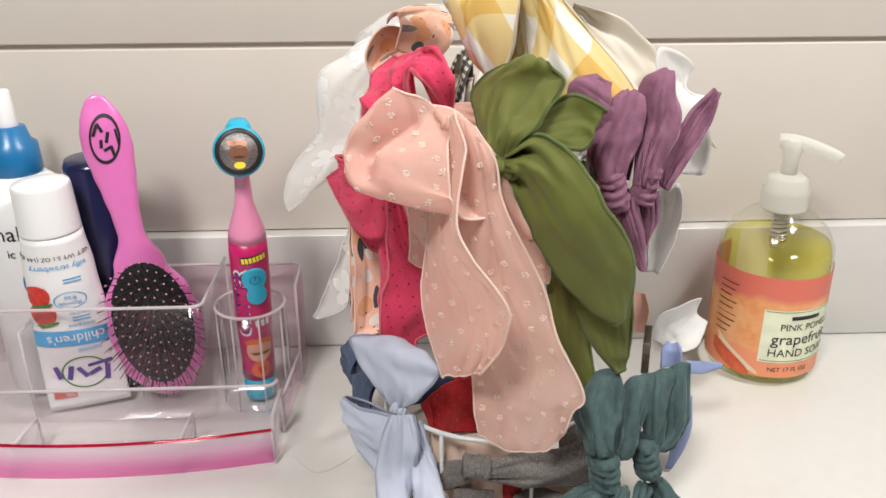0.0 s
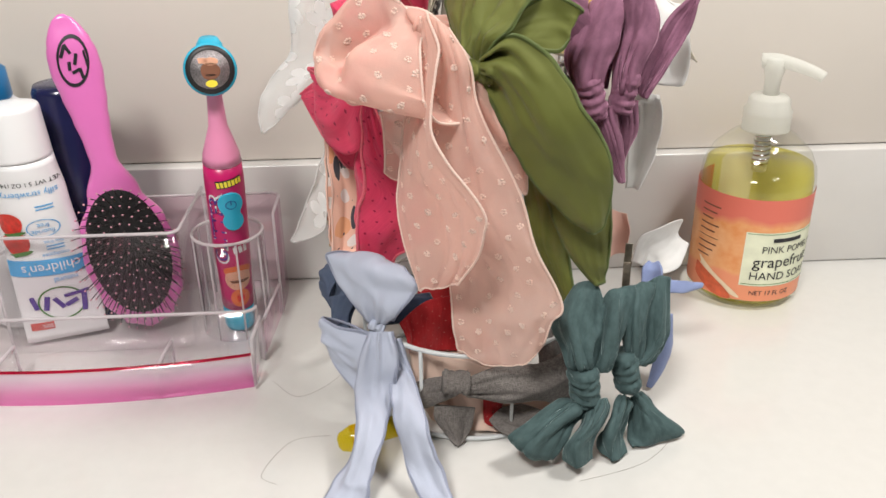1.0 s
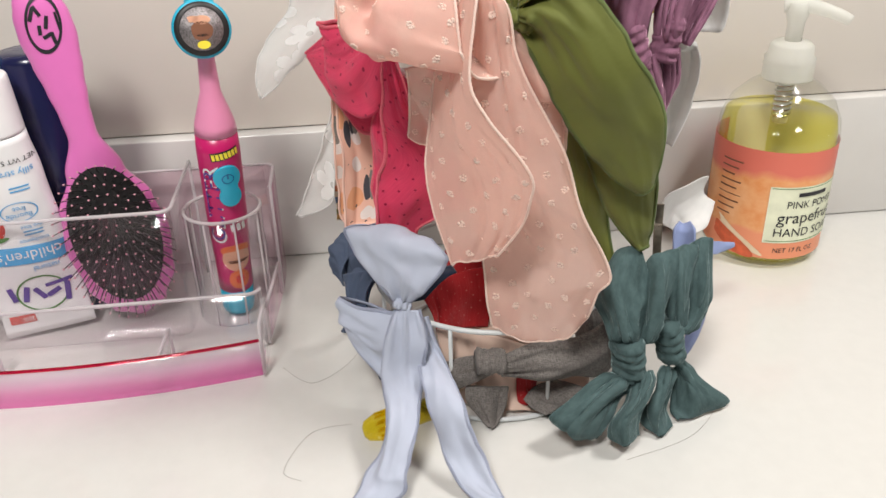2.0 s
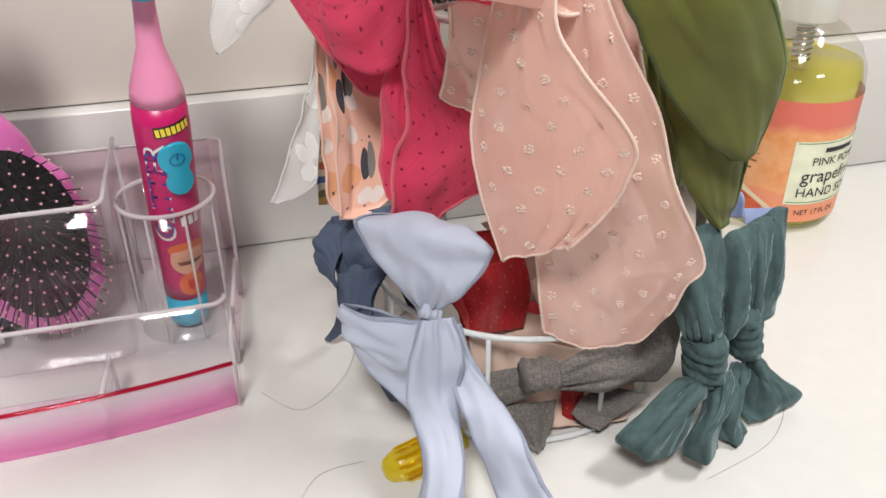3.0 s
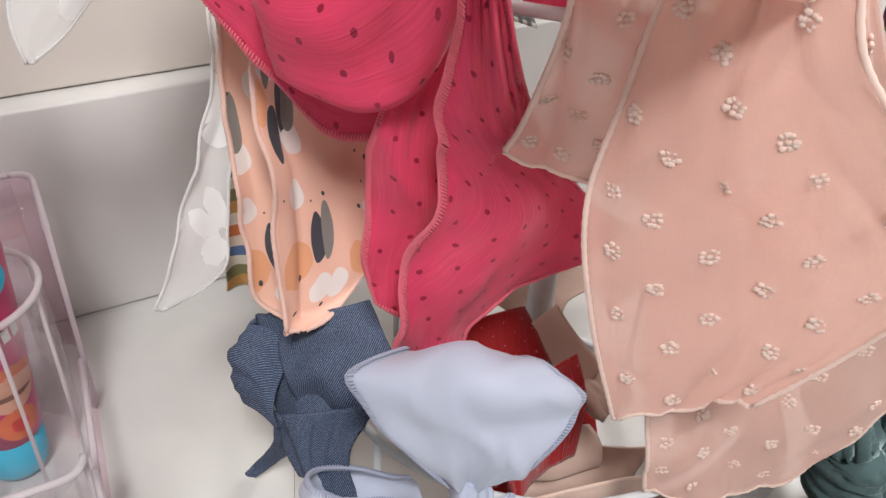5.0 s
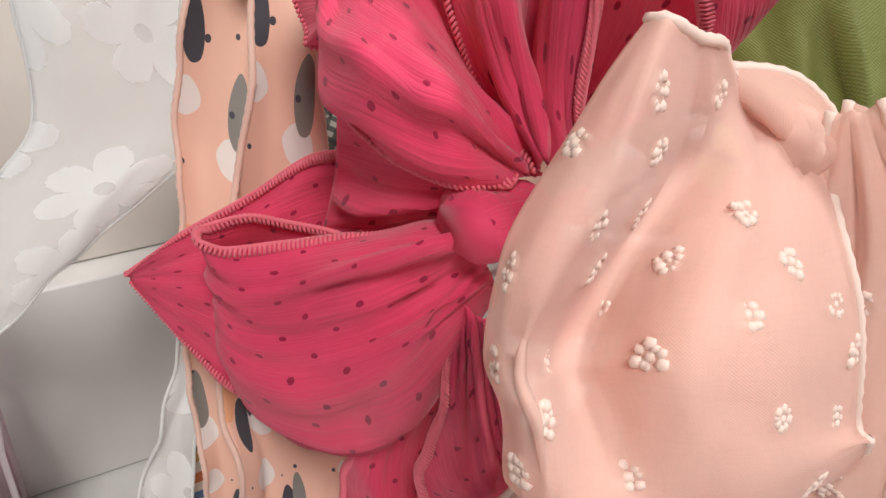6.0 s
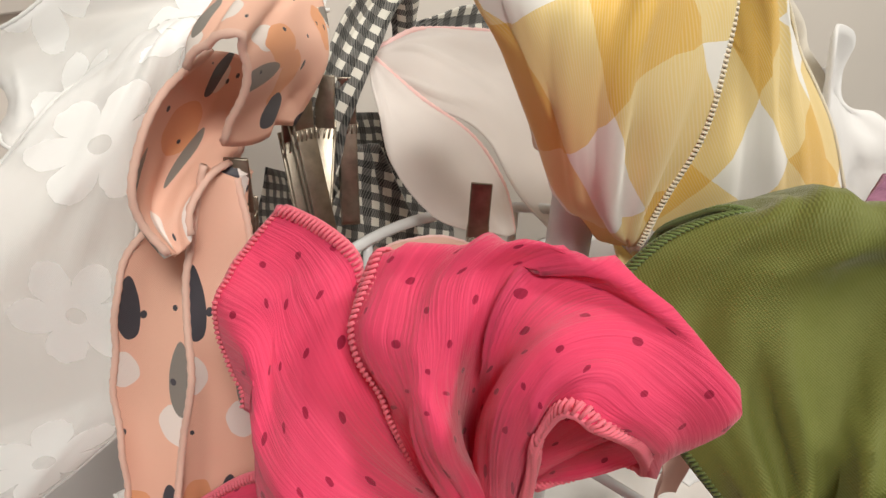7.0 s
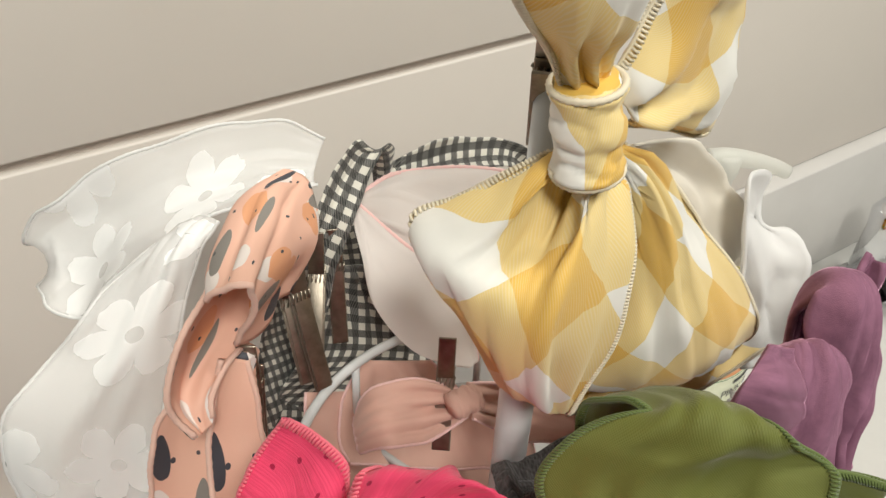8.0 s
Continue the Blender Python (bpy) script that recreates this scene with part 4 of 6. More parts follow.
def toothpaste():
    o = thing("toothpaste_tube", (0, 0, 0), "white toothpaste tube upside down on its crimp in the organizer", "toothpaste")
    m = frame_from((-0.1680, 0.694, 0.0045), (-0.1735, 0.694, 0.196), (-0.02, 0.12, 0.33))
    wide = ((0, 0.0300), (0.06, 0.0285), (0.12, 0.0245), (0.149, 0.0215))
    deep = ((0, 0.0008), (0.02, 0.004), (0.07, 0.012), (0.12, 0.018), (0.149, 0.0205))
    bm = bmesh.new()
    rings = []
    for i in range(31):
        y = 0.149 * i / 30
        w, d = curve_at(wide, y), curve_at(deep, y)
        rings.append([bm.verts.new(m @ Vector((w * math.cos(6.28318 * k / 44), d * math.sin(6.28318 * k / 44), y))) for k in range(44)])
    for a, b in zip(rings, rings[1:]):
        for k in range(44):
            bm.faces.new((a[k], a[(k + 1) % 44], b[(k + 1) % 44], b[k]))
    bm.faces.new(rings[0][::-1])
    bm.faces.new(rings[-1])
    body = part("body", bm, WHITE_PLASTIC, o, "white printed tube")
    bm = lathe_bm([(0.0205, 0.1495), (0.0213, 0.1502), (0.0213, 0.152), (0.0202, 0.183), (0.0198, 0.1855), (0.0188, 0.1865), (0.012, 0.1867)], 48)
    bmesh.ops.transform(bm, matrix=m, verts=bm.verts)
    part("cap", bm, WHITE_PLASTIC, o, "white screw cap")

    def surf(x, y):
        w, d = curve_at(wide, y), curve_at(deep, y)
        x = max(-w * 0.98, min(w * 0.98, x))
        return m @ Vector((x, -d * math.sqrt(max(0.0, 1 - (x / w) ** 2)), y)), m.to_3x3() @ Vector((0, -1, 0))

    lay("band", rect2(-0.0275, 0.0275, -0.0068, 0.0068, 24, 4), surf, SKY, body, 0.0004, -3, (0, 0.066), "blue band")
    for words, size, x, y, mat in (("children's", 0.0108, 0.002, 0.066, WHITE_INK), ("natural", 0.006, 0.010, 0.0545, SKY), ("toothpaste", 0.0042, 0.008, 0.0765, SKY), ("dye free", 0.0042, 0.009, 0.087, SKY), ("fluoride", 0.0052, 0.004, 0.0965, SKY), ("free", 0.0052, 0.005, 0.1015, SKY), ("silly strawberry", 0.0062, 0.001, 0.1265, SKY), ("NET WT 5.1 OZ (144 g)", 0.0046, 0.001, 0.1345, INK_BLACK)):
        lay("word", text_mesh(words, size), surf, mat, body, 0.0007, 180, (x, y))
    lay("speech_ring", disc2(0, 0, 0.0115, 0.0072, 0.93), surf, SKY, body, 0.0005, 0, (0.0045, 0.099))
    for y in (0.081, 0.0835, 0.114, 0.1165):
        lay("small_print", rect2(-0.006, 0.006, -0.0005, 0.0005), surf, SKY, body, 0.0004, 0, (0.009, y))
    for x, y, r in ((-0.0165, 0.088, 0.0092), (-0.0175, 0.104, 0.0088)):
        lay("strawberry", disc2(0, 0, r, r * 1.05, wob=0.07), surf, BERRY, body, 0.0005, 15, (x, y), "printed strawberry")
        lay("strawberry_leaf", disc2(0, 0, r * 0.8, r * 0.25, wob=0.3), surf, LEAF, body, 0.0008, 10, (x + 0.001, y - r * 0.95))
    lay("logo_ring", disc2(0, 0, 0.017, 0.0150, 0.92), surf, LEAF, body, 0.0004, 0, (0.002, 0.033))
    for k, (a, w) in enumerate(((82, 0.017), (25, 0.010), (-60, 0.011), (75, 0.013), (100, 0.012))):
        lay("logo_stroke", rect2(-w / 2, w / 2, -0.0019, 0.0019), surf, PURPLE_INK, body, 0.0007, a, (0.018 - 0.0088 * k, 0.031 + 0.001 * k))
    lay("logo_stroke", rect2(-0.009, 0.009, -0.0014, 0.0014), surf, PURPLE_INK, body, 0.0007, 6, (0.014, 0.0395))
    lay("tag", rect2(-0.0085, 0.0085, -0.0035, 0.0035), surf, BERRY, body, 0.0004, 0, (-0.016, 0.014), "red printed tag")
    lay("word", text_mesh("20%", 0.0048), surf, WHITE_INK, body, 0.0007, 180, (-0.012, 0.014))


def turned(o, rows, at):
    for name, prof, mat, lab in rows:
        bm = lathe_bm(prof, 56)
        bmesh.ops.translate(bm, vec=at, verts=bm.verts)
        last = part(name, bm, mat, o, lab)
    return last


def bottles():
    o = thing("lotion_bottle", (0, 0, 0), "white lotion bottle with a blue pump collar behind the organizer", "bottle")
    at = (-0.2115, 0.744, 0.004)
    turned(o, (("pump", [(0.009, 0.205), (0.0075, 0.218), (0.0065, 0.24), (0.005, 0.242)], WHITE_PLASTIC, "white pump stem"),
               ("collar", [(0.0185, 0.179), (0.0195, 0.181), (0.0185, 0.201), (0.0145, 0.204), (0.012, 0.214), (0.009, 0.215)], BLUE_PLASTIC, "blue ribbed collar"),
               ("body", [(0.033, 0), (0.036, 0.003), (0.036, 0.14), (0.034, 0.158), (0.028, 0.171), (0.019, 0.179)], WHITE_PLASTIC, "white body")), at)
    body = o.children[-1]
    surf = around(Matrix.Translation(at), lambda y: 0.0362, radians(-68))
    lay("word", text_mesh("nal", 0.017, "RIGHT"), surf, INK_BLACK, body, 0.0004, 0, (-0.004, 0.141))
    lay("word", text_mesh("ic Co", 0.0095, "RIGHT"), surf, INK_BLACK, body, 0.0004, 0, (0.004, 0.125))
    lay("print_ring", disc2(0, 0, 0.011, 0.016, 0.72), surf, BLUE_PLASTIC, body, 0.0004, 15, (0.002, 0.098))
    o = thing("navy_bottle", (0, 0, 0), "dark navy plastic bottle standing behind the toothpaste", "bottle")
    turned(o, (("cap", [(0.0235, 0.075), (0.0238, 0.08), (0.0215, 0.186), (0.0195, 0.191), (0.010, 0.1915)], NAVY, "tall navy cap"),
               ("body", [(0.022, 0), (0.024, 0.003), (0.024, 0.0745)], NAVY, "navy body")), (-0.1515, 0.738, 0.004))


def watercolour():
    m = Mat("soap_label_paint")
    n1, n2 = m.noise(m.coord("Object"), 38, 5, 0.6), m.noise(m.coord("Object"), 13, 3)
    sep = m.n("SeparateXYZ")
    m.link(m.coord("Object"), sep.inputs[0])
    h = m.math("ADD", sep.outputs[2], m.math("MULTIPLY", m.math("SUBTRACT", n2, 0.5), 0.05))
    col = m.mix(m.ramp(n1, 0.35, 0.65), (0.78, 0.30, 0.10), (0.88, 0.50, 0.26))
    col = m.mix(m.ramp(h, 0.073, 0.081), col, (0.72, 0.17, 0.12))
    col = m.mix(m.ramp(h, 0.032, 0.028), col, (0.82, 0.30, 0.16))
    m.color(col).rough(0.4)
    return m.m


def soap():
    o = thing("soap_bottle", (0, 0, 0), "clear hand soap bottle with yellow soap, orange label and white pump", "soap bottle")
    at = (0.391, 0.744, 0.0)
    glass, liquid = acrylic("bottle_plastic", (0.97, 0.97, 0.94)), acrylic("yellow_soap", (0.985, 0.945, 0.47))
    rows = (("liquid", [(0.040, 0.004), (0.0435, 0.007), (0.0435, 0.104), (0.041, 0.1165)], liquid, "yellow liquid soap"),
            ("shell", [(0.036, 0.0008), (0.043, 0.0022), (0.0455, 0.007), (0.0455, 0.102), (0.044, 0.114), (0.038, 0.127), (0.027, 0.138), (0.0175, 0.1445), (0.0165, 0.148)], glass, "clear plastic shell"),
            ("collar", [(0.0185, 0.143)] + [(0.0188 - 0.0006 * (k % 2), 0.1445 + 0.0024 * k) for k in range(7)] + [(0.0165, 0.1615), (0.0160, 0.168), (0.013, 0.171), (0.006, 0.1715)], FROST, "white ribbed collar"),
            ("stem", [(0.006, 0.1715), (0.0062, 0.185), (0.0078, 0.190), (0.0082, 0.199), (0.006, 0.2005)], FROST, "white pump stem"),
            ("dip_tube", [(0.0055, 0.108), (0.006, 0.11), (0.006, 0.142)], FROST, "pump inside the neck"))
    for name, prof, mat, lab in rows:
        bm = lathe_bm(prof, 56)
        bmesh.ops.translate(bm, vec=at, verts=bm.verts)
        ob = part(name, bm, mat, o, lab)
        if name in ("liquid", "shell"):
            ob.visible_shadow = False
    top = Vector(at) + Vector((0, 0, 0.195))
    d = Vector((0.86, -0.5, 0)).normalized()
    pts = [top - d * 0.010 + Vector((0, 0, 0.002)), top + Vector((0, 0, 0.003)), top + d * 0.014 + Vector((0, 0, 0.001)), top + d * 0.028 - Vector((0, 0, 0.003)), top + d * 0.037 - Vector((0, 0, 0.007))]
    part("spout", tube_bm(resample([spline(pts, k / 10) for k in range(41)], 0.0015), lambda f: 0.0058 * (1 - f) + 0.0040 * f, 12), FROST, o, "white curved spout")
    part("spring", tube_bm([Vector(at) + Vector((0.0066 * math.cos(k * 0.5), 0.0066 * math.sin(k * 0.5), 0.112 + 0.028 * k / 90)) for k in range(91)], 0.0009, 6), CHROME, o, "steel pump spring")
    face = math.atan2(0.12 - at[1], 0.09 - at[0])
    surf = around(Matrix.Translation(at), lambda y: 0.0457, face)
    label = part("label", lay_bm(rect2(-0.115, 0.080, 0.010, 0.099, 72, 10), surf, 0.0002), watercolour(), o, "orange watercolour paper label")
    lay("panel", rect2(-0.0005, 0.075, 0.024, 0.0715, 40, 6), surf, plain("cream_paper", (0.80, 0.82, 0.62), 0.5), label, 0.0005, 0, (0, 0), "pale green panel")
    for y in (0.0255, 0.070):
        lay("panel_line", rect2(0.001, 0.073, y, y + 0.0005, 40, 1), surf, LEAF, label, 0.0008)
    for words, size, x, y in (("PINK POMELO", 0.0084, 0.013, 0.0565), ("grapefruit", 0.0140, 0.0075, 0.0455), ("HAND SOAP", 0.0100, 0.006, 0.0330)):
        lay("word", text_mesh(words, size, "LEFT"), surf, INK_BLACK, label, 0.001, 0, (x, y))
    lay("name_bar", rect2(0, 0.026, -0.0016, 0.0016, 20, 2), surf, INK_BLACK, label, 0.001, 0, (0.021, 0.065))
    lay("word", text_mesh("NET 17 FL OZ", 0.0056, "LEFT"), surf, INK_BLACK, label, 0.0008, 0, (0.008, 0.0175))
    for k in range(9):
        if k == 5:
            continue
        lay("text_line", rect2(0, 0.019 - 0.003 * (k % 3), -0.0006, 0.0006, 12, 1), surf, BROWN, label, 0.0006, 0, (-0.042, 0.086 - 0.0055 * k))
    lay("rule", rect2(0, 0.021, -0.0003, 0.0003, 12, 1), surf, BROWN, label, 0.0006, 0, (-0.043, 0.0585))
    lay("torn_edge", disc2(0, 0, 0.022, 0.0042, wob=0.25), surf, plain("torn_paper", (0.82, 0.66, 0.46), 0.6), label, 0.0006, -32, (-0.022, 0.026))
    lay("fruit_shape", disc2(0, 0, 0.020, 0.0075, wob=0.15), surf, plain("coral_ink", (0.66, 0.12, 0.045), 0.5, 0, 0.3, 120), label, 0.0009, -28, (-0.026, 0.0205))


def lay_bm(flat, surf, lift):
    for v in flat.verts:
        p, nor = surf(v.co.x, v.co.y)
        v.co = p + nor * lift
    return flat


def stand():
    o = thing("bow_stand", (0, 0, 0), "white wire hair bow stand with rings on a centre pole", "display stand")
    x, y = POLE.x, POLE.y

    def ring(z, r, w=0.0016):
        return tube_bm([(x + r * math.cos(6.28318 * k / 72), y + r * math.sin(6.28318 * k / 72), z) for k in range(72)], w, 8, True)

    part("pole", tube_bm([(x, y, 0.002), (x, y, 0.12), (x, y, 0.25), (x, y, 0.372)], 0.0048, 16), WIRE, o, "pale grey centre pole")
    for z, r in ((0.0022, 0.075), (0.066, 0.076), (0.205, 0.060), (0.236, 0.060)):
        part("ring", ring(z, r), WIRE, o)
    for k in range(8):
        a = 6.28318 * (k + 0.35) / 8
        c, s = math.cos(a), math.sin(a)
        part("upright", tube_bm([(x + 0.0755 * c, y + 0.0755 * s, 0.002), (x + 0.076 * c, y + 0.076 * s, 0.066)], 0.0013, 8), WIRE, o)
        part("upright", tube_bm([(x + 0.060 * c, y + 0.060 * s, 0.205), (x + 0.060 * c, y + 0.060 * s, 0.2365)], 0.0013, 8), WIRE, o)
    for k in range(4):
        a = 6.28318 * (k + 0.2) / 4
        c, s = math.cos(a), math.sin(a)
        for z, r in ((0.205, 0.060),):
            part("spoke", tube_bm([(x + 0.004 * c, y + 0.004 * s, z), (x + r * c, y + r * s, z)], 0.0013, 8), WIRE, o)
    return o


def small_things():
    o = thing("yellow_vial", (0, 0, 0), "small translucent yellow plastic vial lying on the counter", "vial")
    m = Matrix.Translation((0.063, 0.546, 0.0085)) @ pose(0, 0, 0, 0, 82, 12)
    bm = lathe_bm([(0.003, -0.012), (0.006, -0.010), (0.0082, -0.004), (0.0082, 0.012), (0.007, 0.0125), (0.007, 0.030)], 32)
    bmesh.ops.transform(bm, matrix=m, verts=bm.verts)
    amber = acrylic("yellow_acrylic", (0.97, 0.86, 0.18))
    part("body", bm, amber, o).visible_shadow = False
    for k in range(12):
        a = 6.28318 * k / 12
        part("rib", tube_bm([m @ Vector((0.0083 * math.cos(a), 0.0083 * math.sin(a), -0.003)), m @ Vector((0.0083 * math.cos(a), 0.0083 * math.sin(a), 0.0115))], 0.0007, 5), amber, o)
    o = thing("faucet", (0, 0, 0), "chrome basin faucet on the counter past the soap", "faucet")
    for name, prof, lab in (("base", [(0.026, 0.0), (0.027, 0.004), (0.022, 0.010), (0.018, 0.014)], "chrome base flange"), ("body", [(0.017, 0.014), (0.0155, 0.06), (0.017, 0.075), (0.012, 0.082)], "chrome body")):
        bm = lathe_bm(prof, 40)
        bmesh.ops.translate(bm, vec=(0.63, 0.745, 0), verts=bm.verts)
        part(name, bm, CHROME, o, lab)
    pts = [Vector(p) for p in ((0.63, 0.745, 0.07), (0.63, 0.71, 0.088), (0.63, 0.66, 0.085), (0.63, 0.62, 0.07))]
    part("spout", tube_bm([spline(pts, 3 * k / 24) for k in range(25)], 0.011, 16), CHROME, o, "chrome spout")
    # Three loose brown hairs lying on the counter.
    strand = plain("brown_hair", (0.10, 0.06, 0.04), 0.5)
    for rows in (((0.015, 0.515), (0.005, 0.525), (0.02, 0.555), (0.045, 0.56)), ((0.0, 0.625), (0.02, 0.605), (0.045, 0.625), (0.06, 0.66)), ((0.20, 0.505), (0.245, 0.52), (0.27, 0.55), (0.255, 0.58))):
        pts = [Vector((a, b, 0.0004)) for a, b in rows]
        tagged(part("loose_strand", tube_bm([spline(pts, 3 * k / 40) for k in range(41)], 0.00007, 4), strand, None, "one thin brown hair lying on the white counter"), category="strand")


organizer()
hairbrush()
toothbrush()
toothpaste()
bottles()
soap()
stand()
small_things()

# ---- the bows, each from its knot outwards ----
bow = thing("hair_bow", (0, 0, 0), "sheer peach chiffon hair bow with raised tufted dots", "hair bow", "bows on the stand")
sheet("loop", [[(82, 552, 285), (82, 549, 286), (88, 550, 283), (94, 552, 281), (100, 556, 277)],
    [(75, 551, 278), (74, 543, 281), (91, 550, 274), (101, 554, 272), (108, 556, 269)],
    [(68, 549, 271), (69, 540, 274), (91, 551, 265), (97, 546, 267), (111, 547, 265)],
    [(62, 546, 264), (62, 537, 267), (81, 547, 259), (86, 536, 263), (109, 538, 258)],
    [(59, 543, 254), (57, 534, 260), (71, 543, 250), (78, 529, 258), (109, 531, 247)],
    [(58, 538, 250), (56, 529, 256), (67, 534, 249), (77, 525, 251), (110, 527, 235)],
    [(58, 535, 242), (58, 527, 243), (64, 524, 242), (81, 522, 240), (110, 524, 234)],
    [(67, 541, 233), (66, 533, 235), (71, 528, 235), (93, 526, 229), (118, 529, 221)],
    [(80, 550, 228), (87, 549, 227), (95, 546, 228), (111, 541, 227), (137, 546, 222)],
    [(113, 560, 256), (115, 560, 257), (118, 560, 257), (120, 560, 257), (123, 560, 255)]], PEACH, bow, PEACH_HEM, end=False, start=True, sides="R", tufts=0.0185, sew=False, hem_r=0.0009, wrinkle=0.0008)
sheet("loop", [[(101, 558, 275), (102, 558, 273), (101, 557, 269)],
    [(113, 555, 272), (106, 551, 271), (110, 555, 264)],
    [(125, 551, 262), (114, 547, 263), (116, 552, 257)],
    [(142, 549, 240), (129, 546, 244), (131, 552, 237)],
    [(170, 549, 196), (157, 548, 202), (154, 552, 200)]], PEACH, bow, PEACH_HEM, end=False, sides="L", sew=False, hem_r=0.0009, wrinkle=0.001)
sheet("tail", [[(110, 546, 272), (111, 545, 272), (111, 544, 273), (112, 543, 273), (113, 542, 275)],
    [(110, 546, 249), (111, 542, 250), (113, 537, 252), (114, 533, 253), (116, 529, 255)],
    [(101, 550, 216), (104, 541, 219), (108, 534, 220), (110, 527, 221), (114, 520, 222)],
    [(94, 552, 185), (102, 542, 190), (110, 531, 196), (115, 520, 202), (121, 511, 206)],
    [(94, 552, 169), (106, 538, 173), (119, 525, 176), (130, 513, 179), (138, 503, 182)],
    [(96, 549, 153), (110, 538, 155), (122, 526, 158), (132, 515, 162), (139, 505, 168)],
    [(100, 546, 135), (110, 537, 138), (121, 527, 141), (130, 519, 145), (136, 512, 150)],
    [(106, 543, 115), (109, 540, 119), (117, 535, 121), (122, 530, 125), (128, 524, 130)]], PEACH, bow, PEACH_HEM, tufts=0.021, sew=False, hem_r=0.0008, wrinkle=0.0013)
sheet("tail", [[(113, 546, 273), (116, 545, 272), (119, 544, 270), (122, 545, 268), (124, 546, 266)],
    [(114, 545, 249), (119, 540, 250), (124, 538, 250), (130, 538, 251), (135, 541, 249)],
    [(115, 549, 214), (121, 542, 219), (128, 538, 224), (133, 537, 225), (140, 539, 223)],
    [(112, 553, 170), (122, 544, 175), (134, 538, 180), (145, 532, 182), (161, 529, 181)],
    [(119, 553, 141), (132, 544, 145), (145, 536, 148), (156, 528, 151), (169, 522, 152)],
    [(124, 550, 110), (139, 543, 113), (153, 534, 118), (169, 525, 122), (185, 517, 117)],
    [(126, 547, 89), (140, 541, 91), (153, 533, 95), (167, 526, 96), (180, 519, 105)],
    [(128, 545, 72), (139, 541, 67), (154, 536, 65), (167, 531, 69), (177, 525, 85)]], PEACH, bow, PEACH_HEM, tufts=0.021, sew=False, hem_r=0.0008, wrinkle=0.0013)
sheet("tail", [[(87, 557, 219), (92, 554, 221), (106, 550, 218)],
    [(89, 563, 204), (92, 557, 205), (112, 551, 204)],
    [(89, 571, 186), (100, 561, 189), (115, 553, 189)],
    [(88, 575, 178), (98, 569, 172), (103, 557, 176)]], PEACH, bow, PEACH_HEM, sides="L", tufts=0.016, sew=False, hem_r=0.0008, wrinkle=0.0012)
ribbon("tail", [(133, 560, 237, 10, 0, -20), (145, 558, 217, 19, -12, -7), (157, 559, 192, 25, -15, -20), (163, 562, 170, 15, -22, -28)], PEACH, bow, PEACH_HEM, tufts=0.021)
wrap("knot", (0.1117, 0.5500, 0.2654), (1, 0, -0.4), 0.007, 0.012, PEACH, bow, hem=None)

bow = thing("hair_bow", (0, 0, 0), "hot pink crinkled chiffon hair bow with small dark dots", "hair bow", "bows on the stand")
sheet("loop", [[(91, 579, 251), (90, 576, 255), (93, 578, 252), (93, 576, 255), (97, 577, 253)],
    [(87, 585, 258), (85, 579, 268), (93, 584, 259), (90, 577, 267), (94, 574, 264)],
    [(82, 592, 271), (80, 579, 282), (94, 588, 267), (88, 575, 285), (92, 571, 277)],
    [(81, 598, 281), (84, 586, 289), (92, 584, 288), (93, 574, 296), (91, 568, 288)],
    [(84, 603, 288), (90, 594, 293), (99, 587, 297), (104, 571, 297), (91, 565, 292)],
    [(87, 605, 291), (97, 594, 298), (103, 579, 302), (109, 562, 294), (94, 562, 289)],
    [(95, 610, 278), (104, 598, 287), (109, 580, 290), (112, 560, 287), (102, 563, 280)],
    [(103, 608, 256), (110, 600, 266), (112, 585, 272), (112, 568, 277), (113, 572, 262)],
    [(102, 596, 243), (104, 595, 244), (105, 593, 245), (105, 590, 247), (105, 584, 251)]], PINK, bow, PINK_HEM, end=False, wrinkle=0.0016, crimp=0.0022)
sheet("loop", [[(88, 580, 250), (90, 580, 250), (92, 581, 249), (94, 582, 248)],
    [(80, 580, 250), (74, 576, 264), (80, 582, 265), (91, 590, 254)],
    [(74, 582, 251), (68, 579, 267), (73, 588, 274), (88, 602, 267)],
    [(68, 588, 254), (63, 584, 271), (72, 600, 275), (87, 610, 280)],
    [(66, 597, 257), (64, 597, 269), (73, 610, 276), (88, 614, 286)],
    [(69, 606, 265), (69, 608, 272), (75, 618, 280), (86, 622, 287)],
    [(72, 613, 261), (68, 620, 269), (72, 626, 282), (82, 629, 288)]], PINK, bow, PINK_HEM, wrinkle=0.0016, crimp=0.002)
sheet("loop", [[(81, 581, 244), (81, 579, 242), (82, 578, 238), (85, 579, 232), (88, 581, 226)],
    [(77, 587, 243), (72, 578, 244), (76, 583, 232), (73, 574, 230), (81, 582, 213)],
    [(69, 596, 237), (64, 586, 237), (66, 588, 225), (65, 580, 218), (75, 588, 190)],
    [(58, 604, 231), (56, 598, 227), (56, 597, 217), (57, 593, 206), (65, 597, 182)],
    [(49, 609, 229), (48, 605, 224), (49, 604, 214), (51, 603, 203), (56, 606, 184)],
    [(45, 611, 232), (46, 611, 224), (46, 611, 215), (47, 611, 205), (52, 615, 185)],
    [(47, 615, 231), (48, 619, 222), (49, 620, 212), (50, 620, 202), (55, 622, 181)],
    [(55, 614, 232), (58, 622, 219), (58, 624, 209), (59, 622, 198), (61, 620, 176)],
    [(65, 610, 229), (68, 616, 218), (70, 618, 207), (72, 616, 195), (76, 610, 172)],
    [(77, 600, 233), (80, 605, 223), (84, 606, 214), (86, 604, 199), (90, 600, 181)]], PINK, bow, PINK_HEM, end=False, sides="L", wrinkle=0.0014, crimp=0.002)
